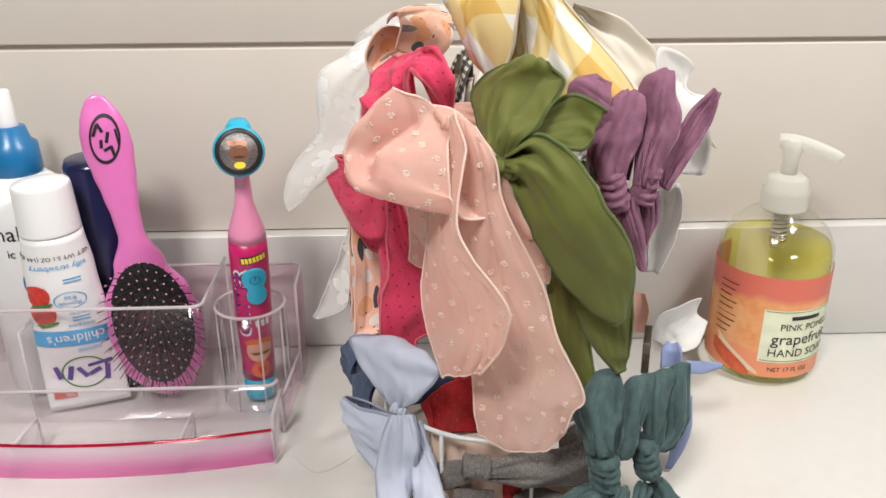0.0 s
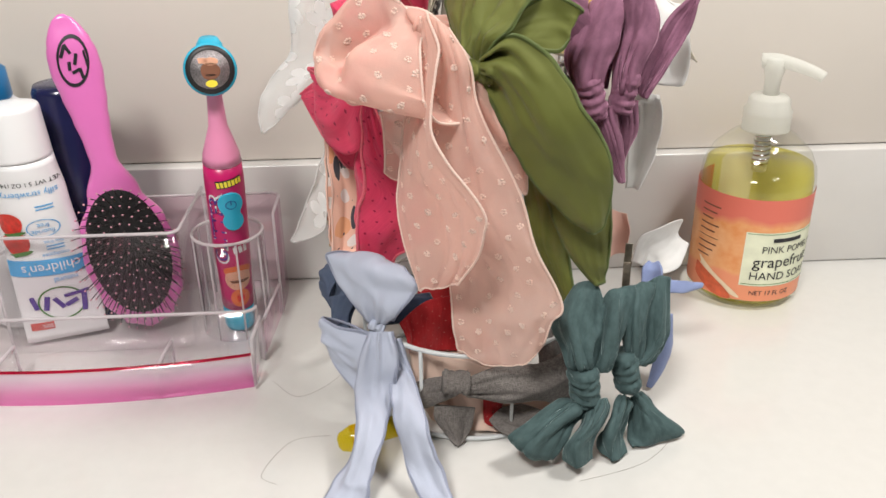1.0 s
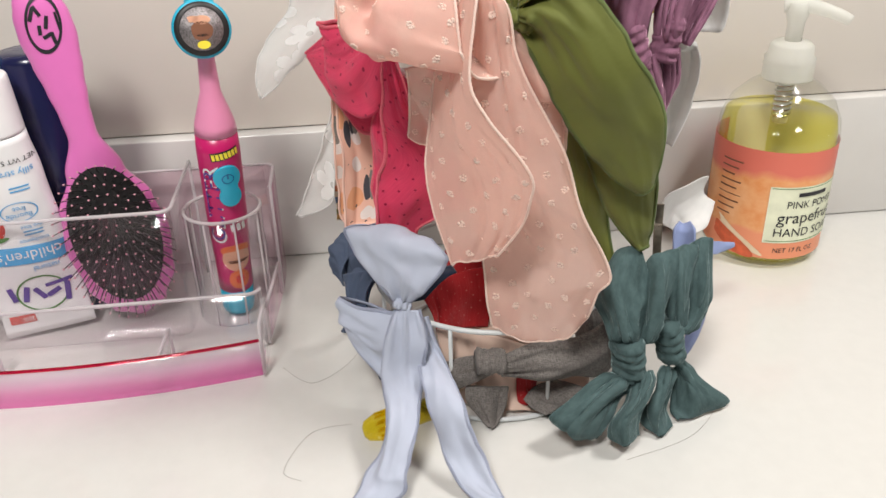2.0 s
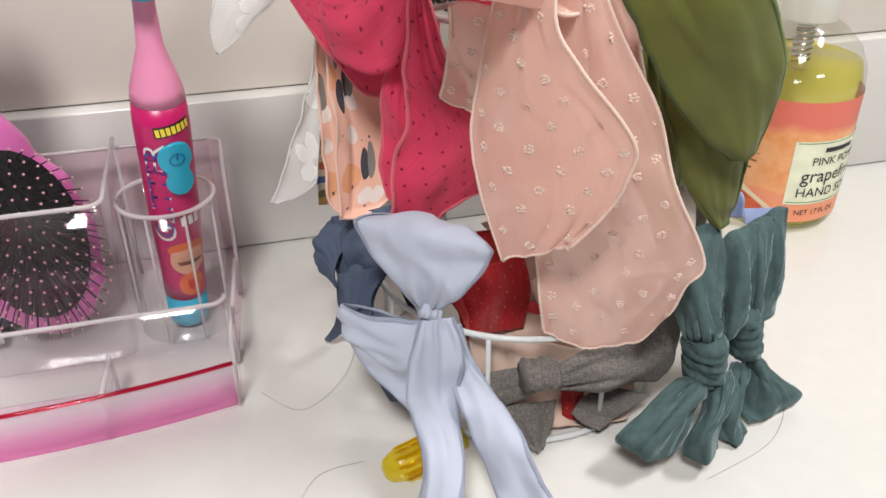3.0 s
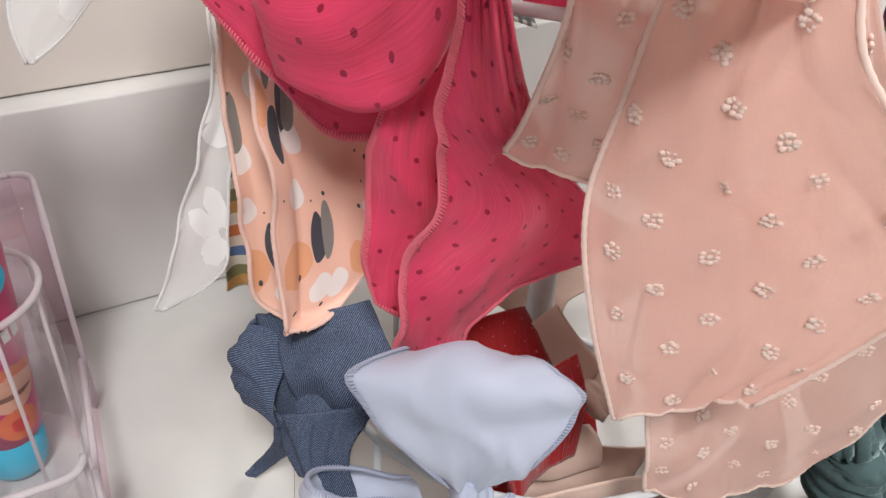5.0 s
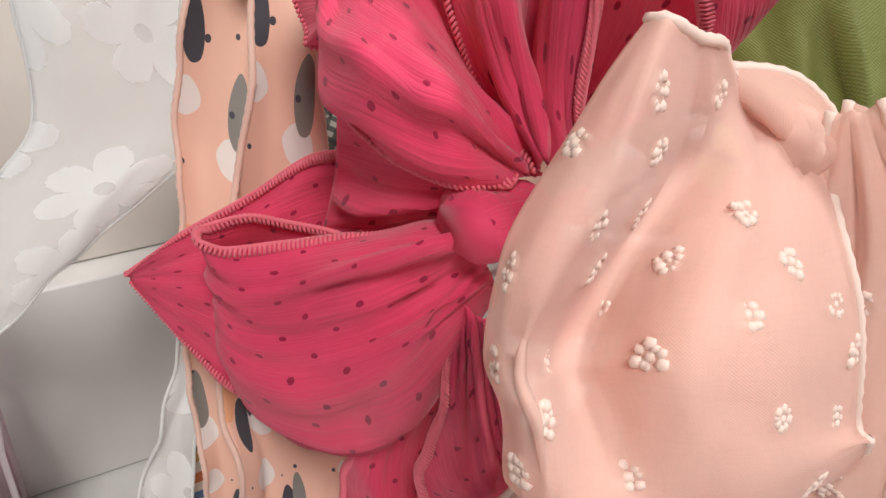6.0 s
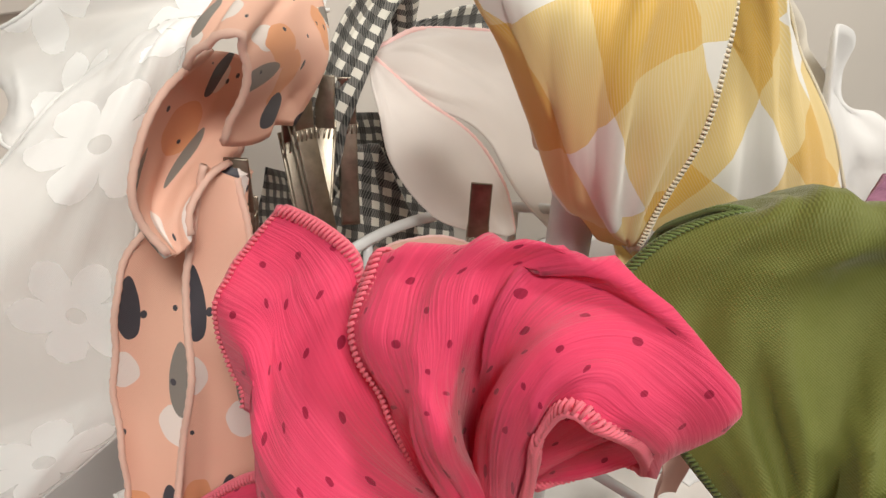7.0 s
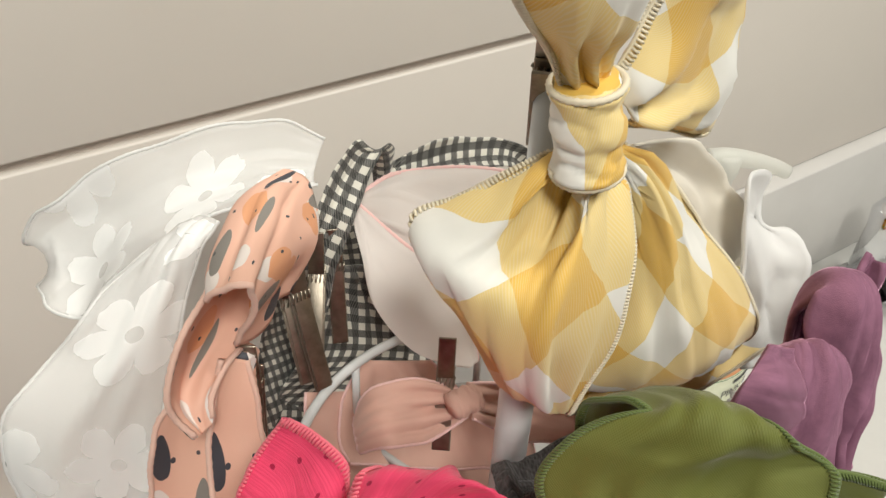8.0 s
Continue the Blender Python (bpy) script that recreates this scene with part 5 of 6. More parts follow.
sheet("loop", [[(35, 638, 209), (36, 638, 208), (36, 638, 207), (36, 638, 207)],
    [(47, 634, 218), (45, 631, 213), (44, 629, 206), (43, 630, 194)],
    [(60, 629, 227), (58, 626, 217), (55, 622, 203), (53, 622, 181)],
    [(70, 622, 237), (70, 620, 222), (68, 616, 203), (64, 616, 167)],
    [(76, 612, 242), (79, 608, 230), (80, 606, 206), (77, 606, 169)]], PINK, bow, PINK_HEM, end=False, wrinkle=0.0014)
sheet("loop", [[(69, 606, 258), (69, 606, 249), (69, 608, 238), (68, 612, 225)],
    [(72, 598, 259), (71, 596, 251), (72, 598, 241), (73, 602, 231)],
    [(76, 590, 257), (74, 586, 252), (76, 588, 245), (78, 592, 237)],
    [(83, 586, 250), (82, 583, 248), (83, 583, 245), (84, 585, 240)]], PINK, bow, None, end=False, wrinkle=0.002, crimp=0.002)
sheet("fold", [[(94, 590, 239), (102, 588, 238), (111, 588, 239)],
    [(98, 592, 223), (106, 590, 223), (117, 590, 222)],
    [(102, 594, 203), (113, 592, 199), (123, 590, 198)]], PINK, bow, None, end=False, wrinkle=0.002, crimp=0.002)
ribbon("tail", [(80, 577, 229, 7, -55, -35), (83, 577, 205, 17, -23, -42), (89, 580, 181, 34, 0, -30), (103, 582, 154, 65, 5, -30), (92, 585, 138, 51, 5, -32), (81, 587, 124, 30, 4, -32), (79, 589, 103, 23, 6, -31), (78, 590, 83, 14, 0, -34)], PINK, bow, PINK_HEM, wrinkle=0.0022, bulge=0.0025, pleat=0.0035, folds=4)
ribbon("tail", [(87, 597, 206, 15, -22, -30), (80, 602, 172, 21, -14, -10), (80, 602, 149, 24, -13, -22), (76, 602, 134, 19, -16, -12), (75, 602, 117, 12, -30, -34)], PINK, bow, PINK_HEM, wrinkle=0.0022, bulge=0.003, pleat=0.003)
wrap("knot", (0.0845, 0.5785, 0.2440), (1, 0.3, -0.2), 0.0074, 0.016, PINK, bow, hem=None, turns=1)

bow = thing("hair_bow", (0, 0, 0), "salmon satin hair bow with a grey and white print", "hair bow", "bows on the stand")
sheet("loop", [[(113, 692, 307), (117, 693, 304), (120, 691, 300), (119, 686, 287), (108, 682, 274)],
    [(96, 682, 308), (101, 677, 312), (108, 676, 307), (112, 677, 294), (100, 673, 279)],
    [(84, 668, 307), (89, 661, 313), (95, 660, 310), (99, 663, 299), (93, 664, 282)],
    [(77, 656, 304), (80, 650, 311), (85, 646, 312), (86, 649, 302), (82, 656, 287)]], BUNNY, bow, BUNNY_HEM, sides="", sew=False, hem_r=0.0009, wrinkle=0.0012)
sheet("loop", [[(90, 682, 295), (98, 686, 291), (103, 684, 284)],
    [(78, 660, 301), (86, 674, 286), (93, 674, 280)],
    [(71, 653, 298), (78, 666, 283), (88, 665, 280)],
    [(64, 650, 287), (70, 659, 278), (79, 658, 281)],
    [(64, 650, 279), (68, 654, 275), (73, 653, 278)],
    [(67, 648, 272), (69, 650, 270), (72, 650, 272)]], BUNNY, bow, BUNNY_HEM, end=False, sew=False, hem_r=0.0009, wrinkle=0.001)
ribbon("tail", [(82, 659, 280, 10, 22, -39), (78, 654, 262, 13, -13, -11), (74, 645, 241, 16, 0, -17), (68, 636, 166, 42, 3, -36), (68, 632, 143, 38, 7, -31), (67, 628, 121, 34, 7, -21), (61, 625, 106, 24, 15, -12), (52, 621, 102, 5, 25, -17)], BUNNY, bow, BUNNY_HEM, bulge=0.003, sew=False, wrinkle=0.0016, hem_r=0.0009)
ribbon("tail", [(80, 666, 269, 13, 19, -25), (69, 667, 257, 14, -9, -14), (63, 661, 229, 18, -20, -15), (59, 652, 204, 18, -24, -16), (56, 649, 168, 19, -22, -14), (56, 645, 140, 19, -19, -7), (56, 640, 113, 20, -15, -13), (55, 637, 101, 17, -20, -5), (57, 633, 95, 7, -42, 5)], BUNNY, bow, BUNNY_HEM, bulge=0.002, sew=False, wrinkle=0.0014, hem_r=0.0009)
wrap("knot", (0.0843, 0.6640, 0.2722), (0.3, 0.2, 1), 0.0055, 0.012, BUNNY, bow, hem=None, turns=1)
clip(bow, (0.0883, 0.6650, 0.2692), (0.0851, 0.6600, 0.2448))

bow = thing("hair_bow", (0, 0, 0), "sheer white organza hair bow with woven daisies, clipped on the stand", "hair bow", "bows on the stand")
ribbon("loop", [(132, 708, 295, 19, -125, -14), (116, 710, 299, 30, -136, -19), (97, 715, 296, 31, -130, -32), (75, 720, 288, 33, -120, -45), (61, 724, 277, 35, -109, -55), (52, 730, 275, 26, -110, -52), (51, 738, 268, 14, -94, -60), (60, 748, 263, 15, -108, -69), (98, 742, 272, 24, -89, -78)], DAISY, bow, DAISY_HEM, bulge=0.006, pleat=0.002, end=False, sew=False)
ribbon("tail", [(91, 695, 296, 12, -69, 24), (75, 688, 292, 22, -13, 10), (61, 682, 277, 27, -15, -11), (46, 676, 256, 39, -13, -28), (44, 674, 225, 37, -19, -8), (22, 674, 203, 28, -17, -13), (7, 675, 183, 13, -11, -33), (3, 675, 172, 2, 0, -21)], DAISY, bow, DAISY_HEM, bulge=0.003, pleat=0.002, sew=False)
ribbon("tail", [(53, 670, 192, 6, 0, -1), (51, 660, 171, 7, 0, -6), (45, 657, 149, 9, 0, -23), (39, 655, 127, 16, 0, -47), (34, 652, 112, 18, 0, -40), (20, 650, 100, 4, 17, -33)], DAISY, bow, DAISY_HEM, bulge=0.002, sew=False)

bow = thing("hair_bow", (0, 0, 0), "multicoloured striped cotton hair bow, partly hidden on the stand", "hair bow", "bows on the stand")
ribbon("tail", [(56, 668, 145, 13, 0, -7), (53, 667, 129, 16, 8, -20), (51, 666, 107, 15, 8, -13), (50, 666, 86, 15, 12, -23)], STRIPE, bow, None, bulge=0.003)
wrap("knot", (0.0570, 0.6720, 0.1455), (0, 0, 1), 0.008, 0.014, STRIPE, bow, hem=None)

bow = thing("hair_bow", (0, 0, 0), "olive green twill hair bow with pointed tails and stitched edges", "hair bow", "bows on the stand")
ribbon("loop", [(139, 552, 246, 11, -47, 26), (141, 556, 257, 34, -45, 16), (144, 565, 267, 50, -44, 9), (148, 574, 278, 62, -45, 10), (153, 576, 286, 54, -44, 4), (156, 578, 292, 26, -51, 1), (157, 597, 275, 23, -40, -1), (152, 597, 243, 14, -21, 5)], GREEN, bow, GREEN_HEM, bulge=0.003, pleat=0.008, folds=3, end=False)
ribbon("loop", [(147, 554, 246, 7, -34, -58), (161, 554, 261, 18, -73, -62), (179, 553, 266, 32, -70, -62), (190, 550, 267, 15, -143, -63), (186, 564, 262, 13, -124, -62)], GREEN, bow, GREEN_HEM, pleat=0.003, end=False)
ribbon("tail", [(140, 549, 246, 10, -45, 74), (151, 546, 246, 36, -21, 67), (164, 536, 234, 46, -27, 55), (175, 529, 215, 47, -31, 42), (187, 529, 196, 45, -22, 34), (198, 531, 176, 34, -21, 37), (206, 534, 156, 11, -28, 39)], GREEN, bow, GREEN_HEM, bulge=0.004, pleat=0.008, folds=3)
ribbon("tail", [(192, 552, 193, 40, -7, 2), (200, 550, 157, 36, -8, -9), (206, 550, 133, 25, -9, -5), (214, 551, 112, 7, -16, -1)], GREEN, bow, GREEN_HEM, bulge=0.004, pleat=0.006, wrinkle=0.0016)
ribbon("tail", [(179, 568, 193, 31, -6, 1), (183, 567, 162, 26, -11, -4), (186, 566, 135, 25, -7, -11), (192, 566, 114, 18, -11, -22), (202, 566, 88, 13, -14, 1)], GREEN, bow, GREEN_HEM, bulge=0.003, pleat=0.006, wrinkle=0.0016)
wrap("knot", (0.1403, 0.5520, 0.2419), (1, 0, -0.3), 0.009, 0.016, GREEN, bow, hem=None)

bow = thing("hair_bow", (0, 0, 0), "dusty purple velvet hair bow with plump loops", "hair bow", "bows on the stand")
sheet("loop", [[(179, 586, 266), (181, 586, 280), (196, 590, 284)],
    [(194, 584, 252), (188, 582, 278), (200, 589, 282)],
    [(220, 584, 233), (204, 580, 266), (205, 589, 279)]], PURPLE, bow, None, thick=0.002, wrinkle=0.0008)
ribbon("loop", [(207, 577, 222, 15, -20, -14), (204, 578, 236, 24, -33, 1), (207, 581, 249, 29, -26, 0), (213, 585, 265, 23, -26, -7), (217, 590, 271, 14, -31, -12), (219, 598, 253, 14, -24, -25), (214, 594, 221, 14, -21, -9)], PURPLE, bow, None, bulge=0.007, pleat=0.006, thick=0.002, wrinkle=0.0022, end=False)
ribbon("loop", [(227, 581, 218, 13, -9, -6), (229, 581, 235, 16, -25, -5), (234, 586, 255, 22, -22, -13), (234, 591, 270, 25, -15, -25), (236, 596, 279, 14, -15, -31), (239, 602, 263, 12, -11, -32), (235, 600, 218, 12, 0, -19)], PURPLE, bow, None, bulge=0.007, pleat=0.006, thick=0.002, wrinkle=0.0022, end=False)
ribbon("tail", [(240, 586, 217, 6, -38, -28), (247, 591, 231, 13, -44, -40), (260, 598, 253, 13, -34, -23), (272, 604, 271, 5, -60, -28)], PURPLE, bow, None, bulge=0.007, pleat=0.006, thick=0.002, wrinkle=0.0022, end=False)
ribbon("tail", [(215, 578, 213, 12, -21, 15), (220, 578, 197, 13, -18, 6), (226, 581, 180, 9, -12, 4), (231, 584, 166, 4, 0, -13)], PURPLE, bow, None, bulge=0.007, pleat=0.006, thick=0.002, wrinkle=0.0022, end=False)
ribbon("tail", [(231, 587, 214, 13, -9, 2), (233, 588, 194, 11, 0, -11), (232, 590, 176, 4, 0, -1)], PURPLE, bow, None, bulge=0.007, pleat=0.006, thick=0.002, wrinkle=0.0022, end=False)
wrap("knot", (0.2075, 0.5750, 0.2197), (0.3, 0, -1), 0.0115, 0.024, PURPLE, bow, hem=None, turns=4)
wrap("knot", (0.2276, 0.5800, 0.2214), (-0.2, 0, -1), 0.0105, 0.024, PURPLE, bow, hem=None, turns=4)

bow = thing("hair_bow", (0, 0, 0), "soft white cotton hair bow behind the purple one", "hair bow", "bows on the stand")
ribbon("loop", [(247, 626, 223, 17, -29, -53), (257, 626, 235, 50, -37, -60), (260, 628, 251, 78, -31, -60), (265, 633, 265, 58, -37, -55), (275, 643, 268, 20, -67, -57), (270, 656, 255, 23, -31, -66)], WHITE, bow, None, bulge=0.008, pleat=0.004, end=False, thick=0.001)
ribbon("tail", [(253, 618, 209, 15, 0, -8), (253, 615, 194, 20, -15, 16), (253, 618, 168, 18, -17, 12), (250, 621, 144, 8, -21, -6)], WHITE, bow, None, bulge=0.008, pleat=0.004, end=False, thick=0.001)
ribbon("loop", [(191, 642, 313, 7, 180, -87), (212, 640, 299, 31, -148, -24), (237, 640, 274, 35, -152, -23), (261, 637, 248, 25, -156, -9), (285, 655, 220, 24, -168, 5)], CREAM, bow, None, bulge=0.008, pleat=0.004, end=False, thick=0.001)

bow = thing("hair_bow", (0, 0, 0), "yellow and white gingham hair bow at the pole top", "hair bow", "bows on the stand")
sheet("loop", [[(142, 617, 343), (139, 611, 346), (140, 609, 345), (145, 610, 342), (151, 613, 339)],
    [(130, 620, 341), (131, 611, 341), (140, 613, 337), (137, 605, 343), (151, 609, 330)],
    [(119, 624, 336), (121, 611, 333), (133, 610, 329), (133, 600, 336), (152, 605, 321)],
    [(111, 626, 333), (111, 612, 328), (121, 603, 325), (129, 598, 325), (151, 603, 310)],
    [(112, 624, 327), (112, 610, 319), (119, 602, 314), (127, 598, 311), (150, 603, 298)],
    [(116, 620, 318), (118, 608, 306), (125, 604, 295), (134, 603, 287), (146, 605, 282)],
    [(128, 622, 298), (129, 614, 286), (135, 610, 280), (143, 608, 273), (147, 608, 271)],
    [(141, 632, 287), (148, 630, 278), (153, 626, 270), (156, 622, 268), (158, 620, 268)],
    [(154, 628, 321), (156, 626, 321), (159, 625, 321), (161, 624, 321), (161, 622, 322)]], YELLOW, bow, YELLOW_HEM, end=False, hem_r=0.0007, wrinkle=0.0006, crimp=0.003, thick=0.0008)
sheet("loop", [[(154, 622, 332), (151, 614, 340), (153, 614, 341), (156, 615, 341)],
    [(154, 626, 311), (160, 614, 324), (167, 613, 327), (181, 618, 321)],
    [(157, 628, 283), (167, 610, 303), (179, 610, 306), (207, 620, 292)],
    [(158, 626, 268), (170, 608, 280), (192, 606, 279), (235, 618, 257)],
    [(162, 624, 256), (181, 612, 256), (206, 610, 251), (242, 620, 241)],
    [(184, 630, 238), (208, 630, 229), (235, 630, 223), (259, 632, 220)]], YELLOW, bow, YELLOW_HEM, end=False, sides="R", hem_r=0.0007, wrinkle=0.0007, crimp=0.004, thick=0.0008)
sheet("loop", [[(164, 632, 259), (193, 632, 249), (227, 632, 236), (247, 634, 236)],
    [(165, 626, 249), (187, 624, 240), (216, 621, 235), (250, 627, 227)],
    [(164, 622, 247), (184, 620, 239), (208, 616, 233), (260, 622, 223)]], YELLOW, bow, YELLOW_HEM, sides="", hem_r=0.0007, wrinkle=0.0007, thick=0.0008)
ribbon("loop", [(137, 611, 361, 9, -13, -4), (132, 608, 371, 14, -16, -5), (127, 604, 380, 23, -13, -6), (123, 601, 390, 30, -6, -5), (123, 603, 396, 26, -7, -2), (144, 624, 387, 20, -9, 1), (155, 630, 360, 10, 0, -12)], YELLOW, bow, YELLOW_HEM, end=False, bulge=0.005, pleat=0.004, folds=2, wrinkle=0.0009, thick=0.0008)
ribbon("loop", [(152, 615, 351, 21, 23, -43), (164, 617, 349, 50, 23, -40), (177, 620, 348, 76, 20, -40), (177, 619, 363, 58, 22, -35), (180, 618, 372, 26, 22, -43), (203, 640, 354, 21, 0, -61), (169, 630, 344, 10, 0, -57)], YELLOW, bow, YELLOW_HEM, end=False, bulge=0.005, pleat=0.004, folds=2, wrinkle=0.0009, thick=0.0008)
wrap("knot", (0.1379, 0.6090, 0.3530), (-0.1, 0.1, 1), 0.0088, 0.019, YELLOW, bow, hem=YELLOW_HEM, turns=2, squash=0.85)
clip(bow, (0.1363, 0.6200, 0.3606), (0.1504, 0.6350, 0.3334))

bow = thing("hair_bow", (0, 0, 0), "black and white gingham hair bow on the back of the stand", "hair bow", "bows on the stand")
ribbon("loop", [(118, 700, 241, 19, 0, -54), (125, 700, 264, 14, 0, -39), (133, 702, 278, 12, -30, -33), (143, 708, 287, 12, -32, -41), (155, 715, 292, 11, 0, -11), (163, 725, 269, 7, 0, -18)], CHECK, bow, None, bulge=0.005, pleat=0.003, end=False)
ribbon("loop", [(161, 718, 275, 6, -99, -36), (176, 720, 275, 12, -112, -24), (196, 720, 272, 13, -113, -31), (218, 718, 265, 9, -140, -32), (231, 720, 250, 8, 180, -52)], CHECK, bow, None, bulge=0.005, pleat=0.003, end=False)
ribbon("tail", [(145, 715, 244, 9, 0, -8), (145, 710, 224, 34, 0, -30), (138, 702, 213, 43, -7, -23), (117, 698, 206, 23, -13, -20), (108, 698, 189, 12, -25, 6)], CHECK, bow, None, bulge=0.005, pleat=0.003, end=False)
ribbon("tail", [(159, 735, 242, 34, 0, -13), (161, 730, 214, 61, 0, -24), (151, 718, 193, 63, -5, -25), (133, 705, 177, 47, -13, -21)], CHECK, bow, None, bulge=0.005, pleat=0.003, end=False)
ribbon("tail", [(129, 718, 213, 37, 8, -25), (121, 700, 204, 40, 0, -23), (108, 683, 200, 32, -9, -17)], CHECK, bow, None, bulge=0.005, pleat=0.003, end=False)
ribbon("tail", [(136, 722, 232, 75, 33, -31), (145, 718, 198, 106, 22, -29), (147, 705, 167, 121, 17, -30)], CHECK, bow, None, bulge=0.005, pleat=0.003, end=False)
clip(bow, (0.1248, 0.7000, 0.2638), (0.1149, 0.6850, 0.2400))
clip(bow, (0.1105, 0.6850, 0.2739), (0.1109, 0.6700, 0.2432))
clip(bow, (0.1099, 0.6900, 0.2685), (0.1084, 0.6750, 0.2425))
clip(bow, (0.1334, 0.7050, 0.2615), (0.1292, 0.6950, 0.2318))

bow = thing("hair_bow", (0, 0, 0), "pale pink gauze hair bow with rose stitched edges inside the stand", "hair bow", "bows on the stand")
sheet("loop", [[(145, 713, 274), (145, 713, 273), (144, 712, 272)],
    [(151, 700, 266), (143, 697, 265), (139, 698, 266)],
    [(157, 682, 260), (144, 677, 260), (135, 682, 256)],
    [(160, 668, 251), (149, 663, 250), (139, 668, 247)],
    [(155, 655, 244), (150, 652, 247), (146, 655, 247)]], GAUZE, bow, GAUZE_HEM, end=False, sides="L", wrinkle=0.0007, sew=False, hem_r=0.0009)
sheet("loop", [[(145, 713, 274), (145, 712, 273), (145, 712, 270)],
    [(160, 714, 277), (157, 706, 275), (155, 696, 263)],
    [(181, 712, 275), (176, 700, 267), (164, 682, 258)],
    [(203, 705, 270), (196, 694, 256), (171, 672, 242)],
    [(211, 695, 265), (207, 688, 251), (179, 668, 231)]], GAUZE, bow, GAUZE_HEM, end=False, sides="L", wrinkle=0.0007, sew=False, hem_r=0.0009)
ribbon("loop", [(141, 643, 245, 9, -79, -57), (129, 645, 247, 18, -103, -56), (117, 648, 249, 17, -103, -23), (113, 655, 237, 11, -101, -19)], BLUSH, bow, GAUZE_HEM, pleat=0.004, sew=False)
ribbon("loop", [(144, 643, 244, 11, -100, -61), (166, 643, 226, 23, -77, -77), (193, 640, 205, 16, 0, -84)], BLUSH, bow, GAUZE_HEM, pleat=0.004, sew=False)
wrap("knot", (0.1393, 0.6400, 0.2497), (1, 0, 0), 0.005, 0.009, BLUSH, bow, hem=None)
clip(bow, (0.1397, 0.6500, 0.2544), (0.1320, 0.6400, 0.2323))
ribbon("tail", [(157, 688, 202, 105, 3, -29), (154, 673, 190, 120, 3, -32), (147, 655, 186, 115, 0, -34)], BLUSH, bow, GAUZE_HEM, pleat=0.004, bulge=0.003, sew=False)
ribbon("tail", [(147, 688, 221, 26, -12, -19), (145, 673, 207, 55, -17, -17), (143, 658, 199, 62, -15, -23)], BLUSH, bow, GAUZE_HEM, pleat=0.003, bulge=0.003, sew=False)

bow = thing("hair_bow", (0, 0, 0), "charcoal knitted hair bow inside the stand", "hair bow", "bows on the stand")
ribbon("loop", [(133, 615, 243, 11, -109, -16), (148, 612, 245, 19, -122, 19), (184, 617, 230, 16, -111, 11), (242, 625, 191, 14, -82, -44)], CHARCOAL, bow, None, bulge=0.006, pleat=0.003, thick=0.002, end=False)

bow = thing("hair_bow", (0, 0, 0), "pale blue cotton hair bow with long tails reaching the counter", "hair bow", "bows on the stand")
ribbon("loop", [(79, 564, 82, 10, -18, -6), (79, 560, 97, 32, -17, -6), (79, 562, 110, 51, -20, -4), (77, 564, 121, 60, -23, -9), (82, 573, 121, 35, -29, -3), (87, 592, 96, 31, -29, -4), (85, 580, 75, 10, 0, -14)], BLUE, bow, BLUE_HEM, end=False, bulge=0.003, pleat=0.003, folds=2, wrinkle=0.0017)
ribbon("loop", [(78, 562, 69, 18, -92, -67), (72, 563, 56, 34, -67, -71), (64, 568, 50, 49, -53, -67), (54, 574, 56, 39, -58, -61), (46, 584, 63, 25, -59, -68), (54, 597, 57, 19, -35, -63), (77, 587, 52, 16, -59, -69)], BLUE, bow, BLUE_HEM, end=False, bulge=0.003, pleat=0.003, folds=2, wrinkle=0.0017)
ribbon("tail", [(82, 560, 79, 15, -15, 3), (80, 553, 62, 24, -12, -6), (76, 546, 42, 24, -12, -6), (73, 516, 33, 22, -45, -16), (67, 504, 19, 21, -55, -5), (61, 498, 9, 26, -39, 0), (53, 491, 4, 18, -27, 0), (46, 490, 2, 9, -27, 0)], BLUE, bow, BLUE_HEM, bulge=0.003, pleat=0.003, folds=2, wrinkle=0.0017)
ribbon("tail", [(88, 564, 72, 12, -19, -2), (93, 558, 49, 16, -15, -9), (97, 524, 45, 24, -33, 0), (102, 510, 30, 26, -36, 0), (107, 500, 16, 26, -31, 0), (112, 488, 7, 23, -23, 0), (118, 480, 3, 13, 4, 0)], BLUE, bow, BLUE_HEM, bulge=0.003, pleat=0.003, folds=2, wrinkle=0.0017)
wrap("knot", (0.0791, 0.5620, 0.0817), (1, 0, -0.5), 0.005, 0.01, BLUE, bow, hem=None)

bow = thing("hair_bow", (0, 0, 0), "dark denim hair bow on the lower ring", "hair bow", "bows on the stand")
ribbon("loop", [(53, 628, 77, 25, -76, -53), (61, 620, 87, 31, -81, -49), (71, 613, 93, 31, -79, -40), (78, 610, 97, 27, -81, -40)], DENIM, bow, None, bulge=0.003, pleat=0.002, thick=0.0012, end=False)
ribbon("loop", [(48, 628, 69, 20, 44, 69), (47, 636, 75, 27, 42, 64), (43, 644, 74, 27, 58, 69), (50, 650, 68, 39, 0, 79)], DENIM, bow, None, bulge=0.003, pleat=0.002, thick=0.0012, end=False)
ribbon("loop", [(62, 633, 97, 43, -48, 20), (61, 624, 80, 48, -51, 19), (55, 617, 61, 36, -62, 24), (54, 608, 51, 18, -50, 22)], DENIM, bow, None, bulge=0.003, pleat=0.002, thick=0.0012, end=False)
ribbon("tail", [(51, 629, 59, 11, -40, -17), (51, 638, 38, 8, -39, -9), (48, 653, 14, 9, -36, 19), (41, 657, 4, 4, -34, 0)], DENIM, bow, None, bulge=0.003, pleat=0.002, thick=0.0012, end=False)
